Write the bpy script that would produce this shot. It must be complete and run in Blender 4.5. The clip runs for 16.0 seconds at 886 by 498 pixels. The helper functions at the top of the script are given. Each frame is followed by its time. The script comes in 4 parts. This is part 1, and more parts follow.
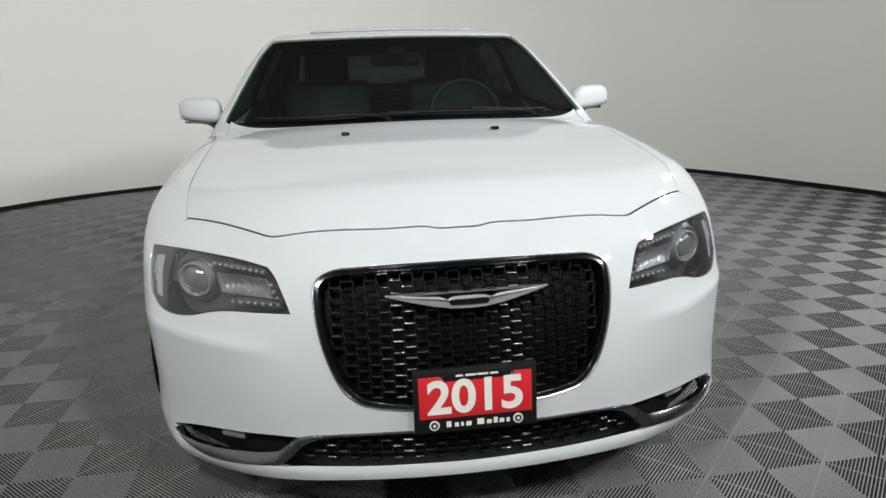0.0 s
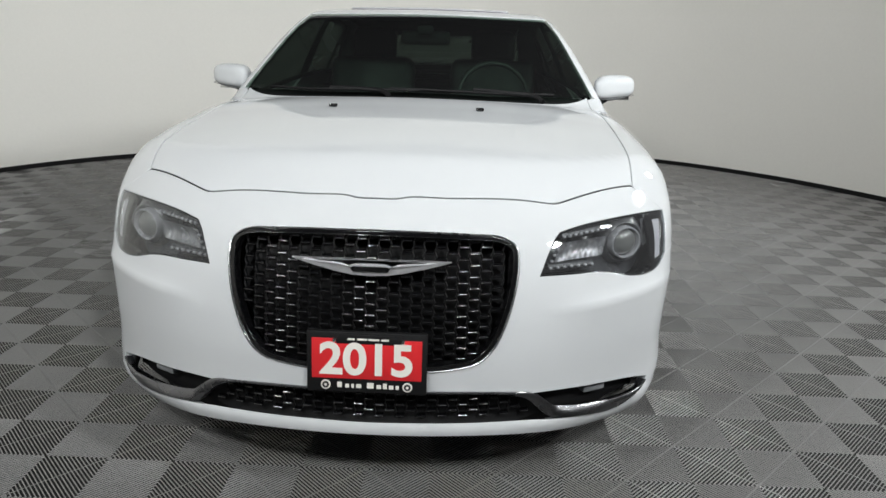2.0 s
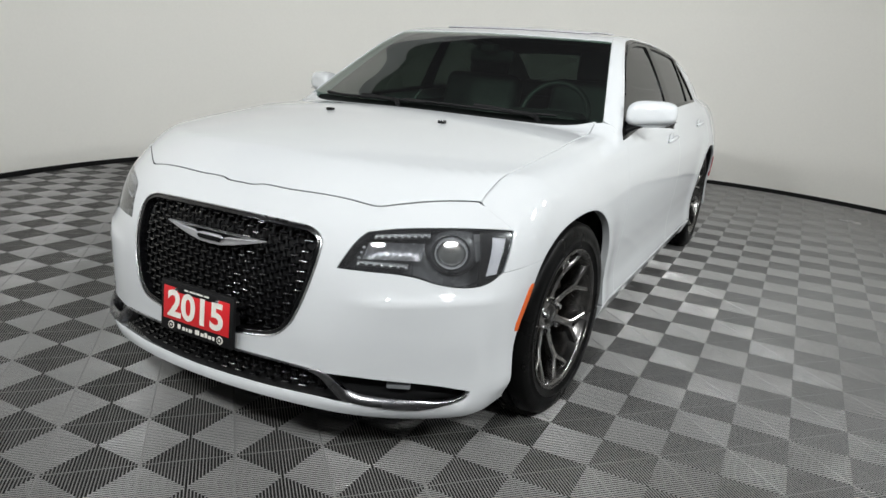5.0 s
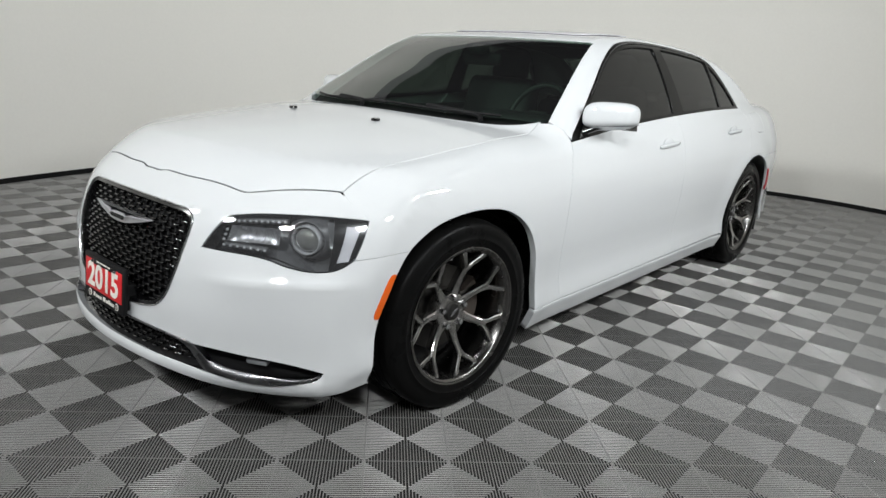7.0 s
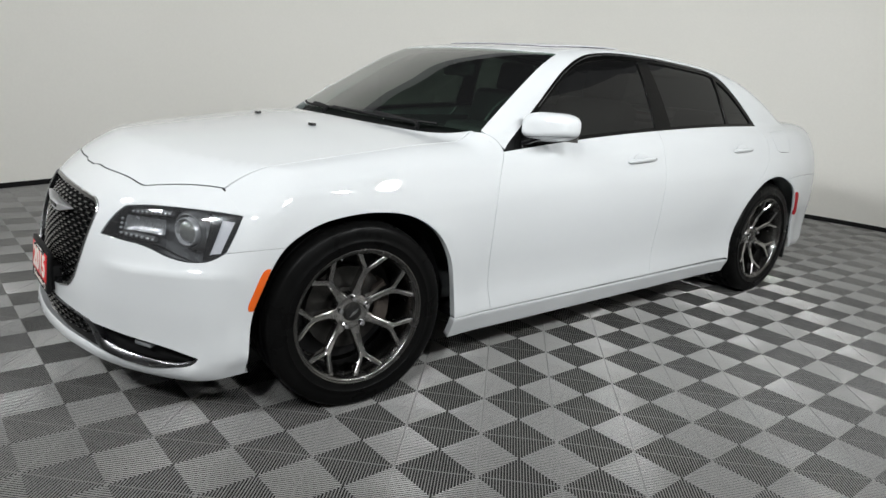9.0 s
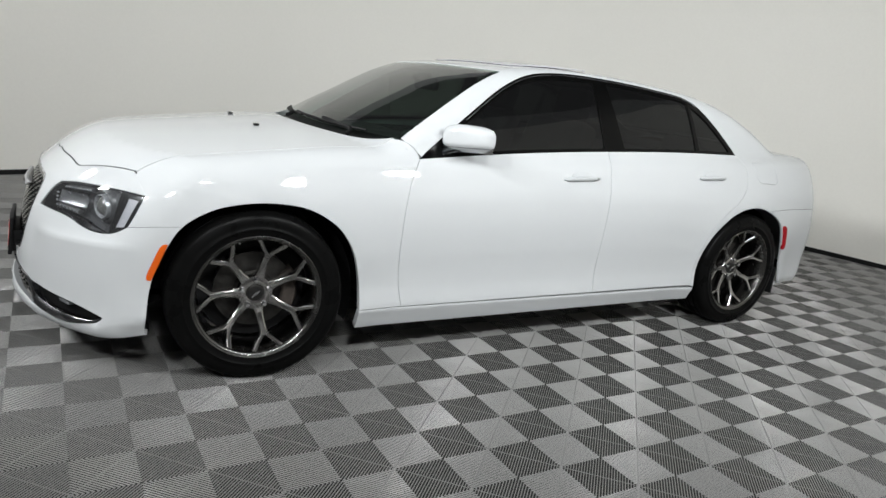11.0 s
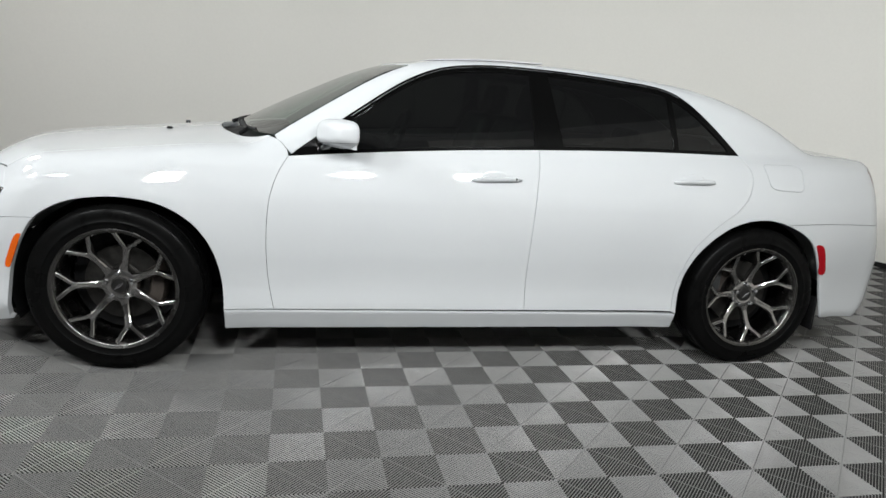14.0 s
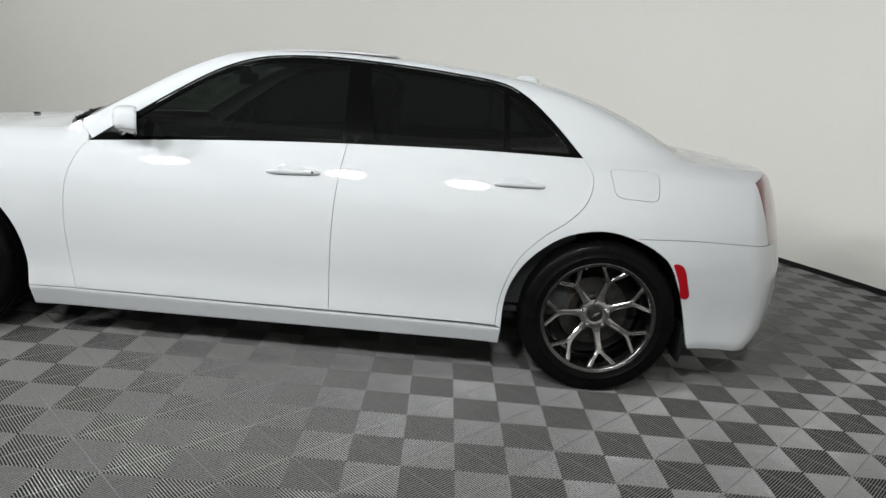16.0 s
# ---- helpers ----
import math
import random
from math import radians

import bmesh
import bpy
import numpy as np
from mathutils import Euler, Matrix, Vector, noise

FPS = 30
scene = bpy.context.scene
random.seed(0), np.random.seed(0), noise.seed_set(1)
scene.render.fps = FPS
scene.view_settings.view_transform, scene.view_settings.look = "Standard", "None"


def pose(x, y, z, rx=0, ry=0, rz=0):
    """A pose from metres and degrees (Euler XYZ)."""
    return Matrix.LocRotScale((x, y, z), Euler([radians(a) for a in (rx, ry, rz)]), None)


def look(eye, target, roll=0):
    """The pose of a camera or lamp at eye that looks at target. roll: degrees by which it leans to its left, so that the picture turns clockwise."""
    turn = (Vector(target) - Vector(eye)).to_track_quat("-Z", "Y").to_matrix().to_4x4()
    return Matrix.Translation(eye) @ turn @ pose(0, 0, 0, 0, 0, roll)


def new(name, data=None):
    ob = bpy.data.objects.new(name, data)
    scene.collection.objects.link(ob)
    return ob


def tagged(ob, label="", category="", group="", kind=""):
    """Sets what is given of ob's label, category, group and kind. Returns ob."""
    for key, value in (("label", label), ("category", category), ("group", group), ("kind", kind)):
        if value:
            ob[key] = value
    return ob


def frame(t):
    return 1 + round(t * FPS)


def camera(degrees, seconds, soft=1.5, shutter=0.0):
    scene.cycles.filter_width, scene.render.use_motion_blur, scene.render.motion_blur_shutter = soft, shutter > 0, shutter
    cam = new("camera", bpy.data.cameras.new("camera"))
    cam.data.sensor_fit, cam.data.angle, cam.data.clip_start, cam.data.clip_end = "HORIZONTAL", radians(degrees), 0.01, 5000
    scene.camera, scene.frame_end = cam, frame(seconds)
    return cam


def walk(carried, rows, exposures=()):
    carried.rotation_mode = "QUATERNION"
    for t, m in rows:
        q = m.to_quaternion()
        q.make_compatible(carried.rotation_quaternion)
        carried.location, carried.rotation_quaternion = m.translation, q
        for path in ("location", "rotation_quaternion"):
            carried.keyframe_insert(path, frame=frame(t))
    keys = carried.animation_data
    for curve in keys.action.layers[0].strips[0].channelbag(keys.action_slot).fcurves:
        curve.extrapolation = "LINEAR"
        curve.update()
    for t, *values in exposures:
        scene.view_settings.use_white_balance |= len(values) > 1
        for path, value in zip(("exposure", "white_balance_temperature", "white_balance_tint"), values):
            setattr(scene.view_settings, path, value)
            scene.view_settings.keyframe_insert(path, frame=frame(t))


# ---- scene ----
cam = camera(66.7, 16.0)
PATH = [
    (0, (-0.276, -2.396, 1.225), (-0.013, -0.481, 0.711), -1.7),
    (0.5, (-0.2, -2.476, 1.215), (-0.003, -0.552, 0.704), -1.1),
    (1, (-0.088, -2.543, 1.192), (0.023, -0.615, 0.673), -0.3),
    (1.5, (0.071, -2.527, 1.167), (0.1, -0.602, 0.626), 1.2),
    (2, (0.239, -2.477, 1.204), (0.176, -0.556, 0.65), 1.7),
    (2.5, (0.448, -2.503, 1.193), (0.306, -0.58, 0.663), 0.5),
    (3, (0.67, -2.531, 1.198), (0.411, -0.615, 0.686), 2.6),
    (3.2, (0.746, -2.514, 1.182), (0.435, -0.602, 0.682), 2.7),
    (5.3, (1.696, -2.229, 1.258), (0.763, -0.552, 0.695), 3.8),
    (5.5, (1.777, -2.186, 1.254), (0.825, -0.523, 0.682), 3.4),
    (6, (2.029, -2.116, 1.234), (0.96, -0.507, 0.717), 2.3),
    (6.5, (2.223, -2.032, 1.247), (1.053, -0.505, 0.701), 2.5),
    (7, (2.34, -1.838, 1.266), (1.096, -0.369, 0.725), 3.8),
    (7.5, (2.474, -1.687, 1.245), (1.161, -0.268, 0.732), 0.1),
    (8, (2.677, -1.589, 1.27), (1.255, -0.274, 0.77), 1.5),
    (8.5, (2.818, -1.476, 1.252), (1.368, -0.183, 0.775), 2.7),
    (9, (2.913, -1.294, 1.276), (1.426, -0.059, 0.763), 4.3),
    (9.2, (2.966, -1.222, 1.3), (1.462, -0.006, 0.792), 5.4),
    (11.3, (3.56, -0.624, 1.319), (1.86, 0.316, 0.843), 5.1),
    (11.5, (3.554, -0.547, 1.294), (1.84, 0.374, 0.829), 2.6),
    (12, (3.649, -0.382, 1.295), (1.87, 0.4, 0.825), 3.1),
    (12.5, (3.676, -0.177, 1.262), (1.9, 0.591, 0.754), 3.4),
    (13, (3.678, 0.126, 1.271), (1.865, 0.853, 0.841), 4.9),
    (13.5, (3.797, 0.4, 1.26), (1.909, 0.945, 0.888), 4.4),
    (14, (3.858, 0.749, 1.275), (1.955, 1.168, 0.825), 4.4),
    (14.5, (3.858, 1.164, 1.34), (1.936, 1.515, 0.914), 4.3),
    (15, (3.967, 1.503, 1.335), (2.029, 1.772, 0.919), 5.0),
    (15.5, (3.958, 1.932, 1.346), (2.022, 2.036, 0.855), 4.6),
    (16, (3.87, 2.302, 1.325), (1.924, 2.309, 0.864), 5.3),
]
walk(cam, [(t, look(eye, target, roll)) for t, eye, target, roll in PATH])

# ---- world and lights ----
world = bpy.data.worlds.new("hall_dark")
world.use_nodes = True
world.node_tree.nodes["Background"].inputs[0].default_value = (0.9, 0.95, 1.0, 1)
world.node_tree.nodes["Background"].inputs[1].default_value = 0.02
scene.world = world
scene.view_settings.exposure = 0.0

LAMP_Z = 3.1
# place in plan and share of the power
LAMPS = [(4.4, 1.2, 0.95), (4.35, 2.5, 0.95), (4.25, -0.7, 1.0), (3.4, -2.5, 1.0), (1.4, -3.5, 1.05), (-0.6, -3.6, 0.95), (-2.2, -3.2, 0.7)]
LAMP_POWER = 33.0


# ---- small tools ----
def material(name, color=(0.5, 0.5, 0.5), rough=0.5, metal=0.0, **more):
    m = bpy.data.materials.new(name)
    m.use_nodes = True
    b = m.node_tree.nodes["Principled BSDF"]
    b.inputs["Base Color"].default_value = (*color, 1)
    b.inputs["Roughness"].default_value = rough
    b.inputs["Metallic"].default_value = metal
    for key, value in more.items():
        b.inputs[key.replace("_", " ")].default_value = value
    return m


def vary(m, scale=4.0, amount=0.12, rough=0.1, bump=0.0, fine=60.0, piece=0.0):
    """Two scales of noise on colour and roughness, fine relief, and a change from piece to piece."""
    t = m.node_tree
    b = t.nodes["Principled BSDF"]
    base = tuple(b.inputs["Base Color"].default_value)
    tc = t.nodes.new("ShaderNodeTexCoord")
    n1 = t.nodes.new("ShaderNodeTexNoise")
    n1.inputs["Scale"].default_value, n1.inputs["Detail"].default_value = scale, 5
    n2 = t.nodes.new("ShaderNodeTexNoise")
    n2.inputs["Scale"].default_value, n2.inputs["Detail"].default_value = fine, 3
    for n in (n1, n2):
        t.links.new(tc.outputs["Object"], n.inputs["Vector"])
    add = t.nodes.new("ShaderNodeMath")
    add.operation = "ADD"
    t.links.new(n1.outputs["Fac"], add.inputs[0])
    t.links.new(n2.outputs["Fac"], add.inputs[1])
    last = add
    if piece:
        info = t.nodes.new("ShaderNodeObjectInfo")
        mad = t.nodes.new("ShaderNodeMath")
        mad.operation = "MULTIPLY_ADD"
        mad.inputs[1].default_value = piece
        t.links.new(info.outputs["Random"], mad.inputs[0])
        t.links.new(add.outputs[0], mad.inputs[2])
        last = mad
    ramp = t.nodes.new("ShaderNodeMapRange")
    ramp.inputs["From Min"].default_value, ramp.inputs["From Max"].default_value = 0.6, 1.4 + piece
    ramp.inputs["To Min"].default_value, ramp.inputs["To Max"].default_value = 1 - amount, 1 + amount
    t.links.new(last.outputs[0], ramp.inputs["Value"])
    mul = t.nodes.new("ShaderNodeMix")
    mul.data_type, mul.blend_type = "RGBA", "MULTIPLY"
    mul.inputs["Factor"].default_value = 1.0
    mul.inputs["A"].default_value = base
    t.links.new(ramp.outputs[0], mul.inputs["B"])
    t.links.new(mul.outputs["Result"], b.inputs["Base Color"])
    if rough:
        r = t.nodes.new("ShaderNodeMapRange")
        r0 = b.inputs["Roughness"].default_value
        r.inputs["From Min"].default_value, r.inputs["From Max"].default_value = 0.3, 0.7
        r.inputs["To Min"].default_value, r.inputs["To Max"].default_value = max(r0 - rough, 0.02), min(r0 + rough, 1)
        t.links.new(n1.outputs["Fac"], r.inputs["Value"])
        t.links.new(r.outputs[0], b.inputs["Roughness"])
    if bump:
        bp = t.nodes.new("ShaderNodeBump")
        bp.inputs["Strength"].default_value, bp.inputs["Distance"].default_value = 0.6, bump
        t.links.new(n2.outputs["Fac"], bp.inputs["Height"])
        t.links.new(bp.outputs[0], b.inputs["Normal"])
    return m


def glass(name, tint, rough=0.0, weight=1.0):
    return material(name, tint, rough, 0.0, Transmission_Weight=weight, IOR=1.45)


def thin_glass(name, tint, gloss=0.06, haze=0.0, rise=5.0):
    """A tinted pane: light passes straight through, with a mirror coat that grows towards grazing angles."""
    m = bpy.data.materials.new(name)
    m.use_nodes = True
    t = m.node_tree
    t.nodes.clear()
    out = t.nodes.new("ShaderNodeOutputMaterial")
    clear = t.nodes.new("ShaderNodeBsdfTransparent")
    clear.inputs[0].default_value = (*tint, 1)
    shine = t.nodes.new("ShaderNodeBsdfGlossy")
    shine.inputs["Roughness"].default_value = 0.02
    rim = t.nodes.new("ShaderNodeLayerWeight")
    rim.inputs[0].default_value = 0.5
    power = t.nodes.new("ShaderNodeMath")
    power.operation = "POWER"
    power.inputs[1].default_value = rise
    t.links.new(rim.outputs["Facing"], power.inputs[0])
    fres = t.nodes.new("ShaderNodeMapRange")
    fres.inputs["To Min"].default_value, fres.inputs["To Max"].default_value = gloss, 1.0
    t.links.new(power.outputs[0], fres.inputs["Value"])
    mix = t.nodes.new("ShaderNodeMixShader")
    t.links.new(fres.outputs[0], mix.inputs[0])
    t.links.new(clear.outputs[0], mix.inputs[1])
    t.links.new(shine.outputs[0], mix.inputs[2])
    last = mix
    if haze:
        dull = t.nodes.new("ShaderNodeBsdfDiffuse")
        dull.inputs[0].default_value = (0.8, 0.8, 0.83, 1)
        last = t.nodes.new("ShaderNodeMixShader")
        last.inputs[0].default_value = haze
        t.links.new(mix.outputs[0], last.inputs[1])
        t.links.new(dull.outputs[0], last.inputs[2])
    t.links.new(last.outputs[0], out.inputs[0])
    return m


# ---- materials ----
PAINT = vary(material("white_paint", (0.58, 0.595, 0.607), 0.5, 0.0, Specular_IOR_Level=0.0, Coat_Weight=1.0, Coat_Roughness=0.03), 1.5, 0.015, 0.04, 0.0, 900)
GLOSS_BLACK = material("gloss_black", (0.003, 0.003, 0.0035), 0.16, 0.0, Coat_Weight=0.6, Coat_Roughness=0.04)
MATTE_BLACK = vary(material("black_plastic", (0.006, 0.006, 0.0065), 0.6, 0.0, Specular_IOR_Level=0.25), 6, 0.2, 0.1, 0.0006, 300)
RUBBER = vary(material("tyre_rubber", (0.004, 0.004, 0.004), 0.33, 0.0, Specular_IOR_Level=0.065), 8, 0.25, 0.14, 0.0004, 200)
SURROUND = material("window_black", (0.003, 0.003, 0.003), 0.15, 0.0, Specular_IOR_Level=0.15)
CHROME = vary(material("chrome", (0.75, 0.76, 0.78), 0.12, 1.0), 8, 0.05, 0.04)
DARK_CHROME = vary(material("dark_chrome", (0.22, 0.22, 0.23), 0.28, 1.0), 8, 0.08, 0.05)
RIM = vary(material("graphite_alloy", (0.47, 0.46, 0.45), 0.2, 1.0), 14, 0.1, 0.06)
BARREL = vary(material("barrel_alloy", (0.16, 0.157, 0.153), 0.24, 1.0), 14, 0.12, 0.06)
RIM_DARK = vary(material("dark_alloy", (0.055, 0.054, 0.053), 0.42, 0.9), 10, 0.2, 0.08)
STEEL = vary(material("brake_steel", (0.06, 0.058, 0.055), 0.5, 1.0), 20, 0.2, 0.1)
RUST = vary(material("cast_iron", (0.045, 0.036, 0.03), 0.7, 0.3), 30, 0.35, 0.1)
AMBER = material("amber_plastic", (0.74, 0.115, 0.006), 0.2, 0.0, Coat_Weight=1.0)
RED_LENS = material("red_plastic", (0.34, 0.006, 0.012), 0.35, 0.0, Specular_IOR_Level=0.1)
TAIL_LENS = vary(material("tail_plastic", (0.13, 0.006, 0.010), 0.18, 0.0, Coat_Weight=0.6), 20, 0.2, 0.05)
WHITE_LENS = material("clear_plastic", (0.22, 0.23, 0.24), 0.12, 0.0, Coat_Weight=1.0)
SCREEN = thin_glass("windscreen_glass", (0.38, 0.50, 0.425), 0.06, 0.008, 3.4)
TINT = thin_glass("tinted_glass", (0.065, 0.072, 0.067), 0.06, 0.006)
CLEAR = thin_glass("lamp_lens", (0.90, 0.92, 0.93), 0.06, 0.022, 3.4)
LEATHER = vary(material("black_leather", (0.028, 0.030, 0.031), 0.45), 9, 0.2, 0.1, 0.0005, 220)
CABIN = vary(material("dark_trim", (0.035, 0.037, 0.038), 0.6), 5, 0.2, 0.1)
PLATE_RED = material("plate_red", (0.62, 0.02, 0.025), 0.4)
PLATE_WHITE = material("plate_white", (0.78, 0.76, 0.70), 0.45)
WALL_WHITE = vary(material("white_wall", (0.868, 0.852, 0.805), 0.75), 0.6, 0.02, 0.05, 0.0004, 40)
CEILING_DARK = vary(material("dark_ceiling", (0.34, 0.34, 0.345), 0.8), 0.8, 0.15, 0.05)
CURTAIN = vary(material("dark_wall", (0.19, 0.19, 0.195), 0.85), 0.8, 0.2, 0.05)
TILE_GREY = vary(material("grey_tile", (0.265, 0.262, 0.256), 0.22, 0.0, Specular_IOR_Level=1.0), 1.2, 0.10, 0.08, 0.0002, 90, 0.25)
TILE_BAR = vary(material("tile_bar", (0.17, 0.17, 0.165), 0.5), 2, 0.1, 0.05)
# near black: the shade down between the ribs is put into this colour
PIT_SHADE = vary(material("pit_shade", (0.005, 0.005, 0.005), 0.9), 2, 0.2, 0.05)


# ---- mesh tools ----
def pch(xs, ys):
    """Shape-preserving cubic through a few points; straight beyond its ends."""
    xs, ys = np.array(xs, float), np.array(ys, float)
    h, d = np.diff(xs), np.diff(ys) / np.diff(xs)
    m = np.zeros(len(xs))
    m[0], m[-1] = d[0], d[-1]
    for i in range(1, len(xs) - 1):
        if d[i - 1] * d[i] > 0:
            w1, w2 = 2 * h[i] + h[i - 1], h[i] + 2 * h[i - 1]
            m[i] = (w1 + w2) / (w1 / d[i - 1] + w2 / d[i])

    def f(q):
        q = np.asarray(q, float)
        i = np.clip(np.searchsorted(xs, q) - 1, 0, len(xs) - 2)
        u = (q - xs[i]) / h[i]
        c = np.clip(u, 0, 1)
        y = (ys[i] * (1 + 2 * c) * (1 - c) ** 2 + h[i] * m[i] * c * (1 - c) ** 2
             + ys[i + 1] * c * c * (3 - 2 * c) + h[i] * m[i + 1] * c * c * (c - 1))
        return y + np.where(u < 0, (q - xs[0]) * m[0], 0) + np.where(u > 1, (q - xs[-1]) * m[-1], 0)
    return f


def round_max(a, b, r):
    return np.minimum(-r, np.maximum(a, b)) + np.hypot(np.maximum(a + r, 0), np.maximum(b + r, 0))


def round_min(a, b, r):
    return np.maximum(r, np.minimum(a, b)) - np.hypot(np.maximum(r - a, 0), np.maximum(r - b, 0))


def spline(points, step=0.015):
    """A smooth curve through the points, sampled about every step metres."""
    p = np.array(points, float)
    if len(p) == 2:
        n = max(2, int(np.linalg.norm(p[1] - p[0]) / step) + 1)
        return p[0] + (p[1] - p[0]) * np.linspace(0, 1, n)[:, None]
    k = np.r_[0, np.cumsum(np.sqrt(np.linalg.norm(np.diff(p, axis=0), axis=1)) + 1e-9)]
    fine = np.linspace(0, k[-1], 40 * len(p))
    m = np.zeros_like(p)
    d = np.diff(p, axis=0) / np.diff(k)[:, None]
    m[1:-1] = (d[:-1] * np.diff(k)[1:, None] + d[1:] * np.diff(k)[:-1, None]) / (k[2:] - k[:-2])[:, None]
    m[0], m[-1] = 1.5 * d[0] - 0.5 * m[1], 1.5 * d[-1] - 0.5 * m[-2]
    i = np.clip(np.searchsorted(k, fine) - 1, 0, len(p) - 2)
    h = (k[i + 1] - k[i])[:, None]
    c = ((fine - k[i])[:, None]) / h
    q = p[i] * (1 + 2 * c) * (1 - c) ** 2 + h * m[i] * c * (1 - c) ** 2 + p[i + 1] * c * c * (3 - 2 * c) + h * m[i + 1] * c * c * (c - 1)
    s = np.r_[0, np.cumsum(np.linalg.norm(np.diff(q, axis=0), axis=1))]
    n = max(3, int(s[-1] / step) + 1)
    g = np.linspace(0, s[-1], n)
    return np.stack([np.interp(g, s, q[:, a]) for a in range(q.shape[1])], 1)


def link(name, mesh, mat, parent=None, label=""):
    ob = new(name, mesh)
    if mat is not None and not mesh.materials:
        mesh.materials.append(mat)
    if parent is not None:
        ob.parent = parent
    if label:
        ob["label"] = label
    return ob


def part(name, bm, mat, parent=None, label="", smooth=True, angle=40):
    me = bpy.data.meshes.new(name)
    if smooth:
        for f in bm.faces:
            f.smooth = True
        lim = radians(angle)
        for e in bm.edges:
            if len(e.link_faces) == 2 and e.calc_face_angle(0) > lim:
                e.smooth = False
    bm.to_mesh(me)
    bm.free()
    return link(name, me, mat, parent, label)


def box_bm(size, at=(0, 0, 0), bevel=0.0, turn=None, segs=2):
    bm = bmesh.new()
    bmesh.ops.create_cube(bm, size=1)
    bmesh.ops.scale(bm, vec=size, verts=bm.verts)
    if bevel:
        bmesh.ops.bevel(bm, geom=bm.edges[:], offset=bevel, segments=segs, affect="EDGES", profile=0.5)
    if turn is not None:
        bmesh.ops.transform(bm, matrix=turn, verts=bm.verts)
    bmesh.ops.translate(bm, vec=at, verts=bm.verts)
    return bm


def join_bm(*bms):
    out = bmesh.new()
    for b in bms:
        me = bpy.data.meshes.new("tmp")
        b.to_mesh(me)
        b.free()
        out.from_mesh(me)
        bpy.data.meshes.remove(me)
    return out


def lathe_bm(profile, axis="X", n=72, start=0.0, end=360.0):
    """Turns a profile of (along, radius) round an axis."""
    bm = bmesh.new()
    full = abs(end - start) >= 359.9
    rows = []
    count = n if full else n + 1
    for k in range(count):
        a = radians(start + (end - start) * k / n)
        row = []
        for u, r in profile:
            c = (u, r * math.cos(a), r * math.sin(a))
            if axis == "Z":
                c = (c[1], c[2], c[0])
            if axis == "Y":
                c = (c[1], c[0], c[2])
            row.append(bm.verts.new(c))
        rows.append(row)
    for k in range(n):
        a, b = rows[k], rows[(k + 1) % count]
        for i in range(len(profile) - 1):
            bm.faces.new((a[i], a[i + 1], b[i + 1], b[i]))
    bmesh.ops.remove_doubles(bm, verts=bm.verts, dist=1e-6)
    bmesh.ops.recalc_face_normals(bm, faces=bm.faces)
    return bm


def tube_bm(points, radius, n=10, closed=False, flat=1.0):
    """A round bar along points."""
    p = [Vector(q) for q in points]
    bm = bmesh.new()
    rows = []
    side = None
    for i, c in enumerate(p):
        if closed:
            d = (p[(i + 1) % len(p)] - p[i - 1]).normalized()
        else:
            d = (p[min(i + 1, len(p) - 1)] - p[max(i - 1, 0)]).normalized()
        if side is None:
            side = d.orthogonal().normalized()
        side = (side - d * side.dot(d)).normalized()
        up = d.cross(side)
        r = radius[i] if isinstance(radius, (list, tuple, np.ndarray)) else radius
        rows.append([bm.verts.new(c + (side * math.cos(a) + up * math.sin(a) * flat) * r)
                     for a in [2 * math.pi * k / n for k in range(n)]])
    m = len(rows)
    for i in range(m if closed else m - 1):
        a, b = rows[i], rows[(i + 1) % m]
        for k in range(n):
            bm.faces.new((a[k], a[(k + 1) % n], b[(k + 1) % n], b[k]))
    if not closed:
        bm.faces.new(rows[0][::-1])
        bm.faces.new(rows[-1])
    bmesh.ops.recalc_face_normals(bm, faces=bm.faces)
    return bm


def prism_bm(outline, depth, bevel=0.0):
    """A flat outline of (x, z) points pushed back along y from 0 to depth."""
    bm = bmesh.new()
    face = bm.faces.new([bm.verts.new((x, 0, z)) for x, z in outline])
    got = bmesh.ops.extrude_face_region(bm, geom=[face])
    bmesh.ops.translate(bm, vec=(0, depth, 0), verts=[v for v in got["geom"] if isinstance(v, bmesh.types.BMVert)])
    bmesh.ops.recalc_face_normals(bm, faces=bm.faces)
    if bevel:
        bmesh.ops.bevel(bm, geom=[e for e in bm.edges if e.calc_face_angle(0) > 0.6], offset=bevel, segments=2, affect="EDGES")
    return bm


# ---- the car's skin: one smooth solid, from which the panels are cut ----
# x across (driver's side positive), y from the front axle to the rear, z up
from mathutils.geometry import delaunay_2d_cdt

hood_z = pch((-0.80, -0.74, -0.69, -0.62, -0.5, -0.4, -0.13, 0.11, 0.335, 0.7, 1.2, 2.0, 2.8, 3.3, 3.6, 3.85, 4.0, 4.15),
             (0.76, 0.825, 0.872, 0.922, 0.962, 0.980, 1.015, 1.042, 1.065, 1.075, 1.08, 1.10, 1.12, 1.125, 1.118, 1.09, 1.06, 1.02))
hood_c = pch((-0.8, -0.4, 0.1, 0.7, 1.5, 3.0, 4.1), (0.18, 0.105, 0.085, 0.08, 0.07, 0.05, 0.05))
wide_y = pch((-0.9, -0.5, -0.3, 0.0, 0.5, 1.5, 2.5, 3.05, 3.4, 3.7, 3.85, 4.1), (0.838, 0.880, 0.898, 0.928, 0.942, 0.946, 0.948, 0.952, 0.937, 0.895, 0.865, 0.79))
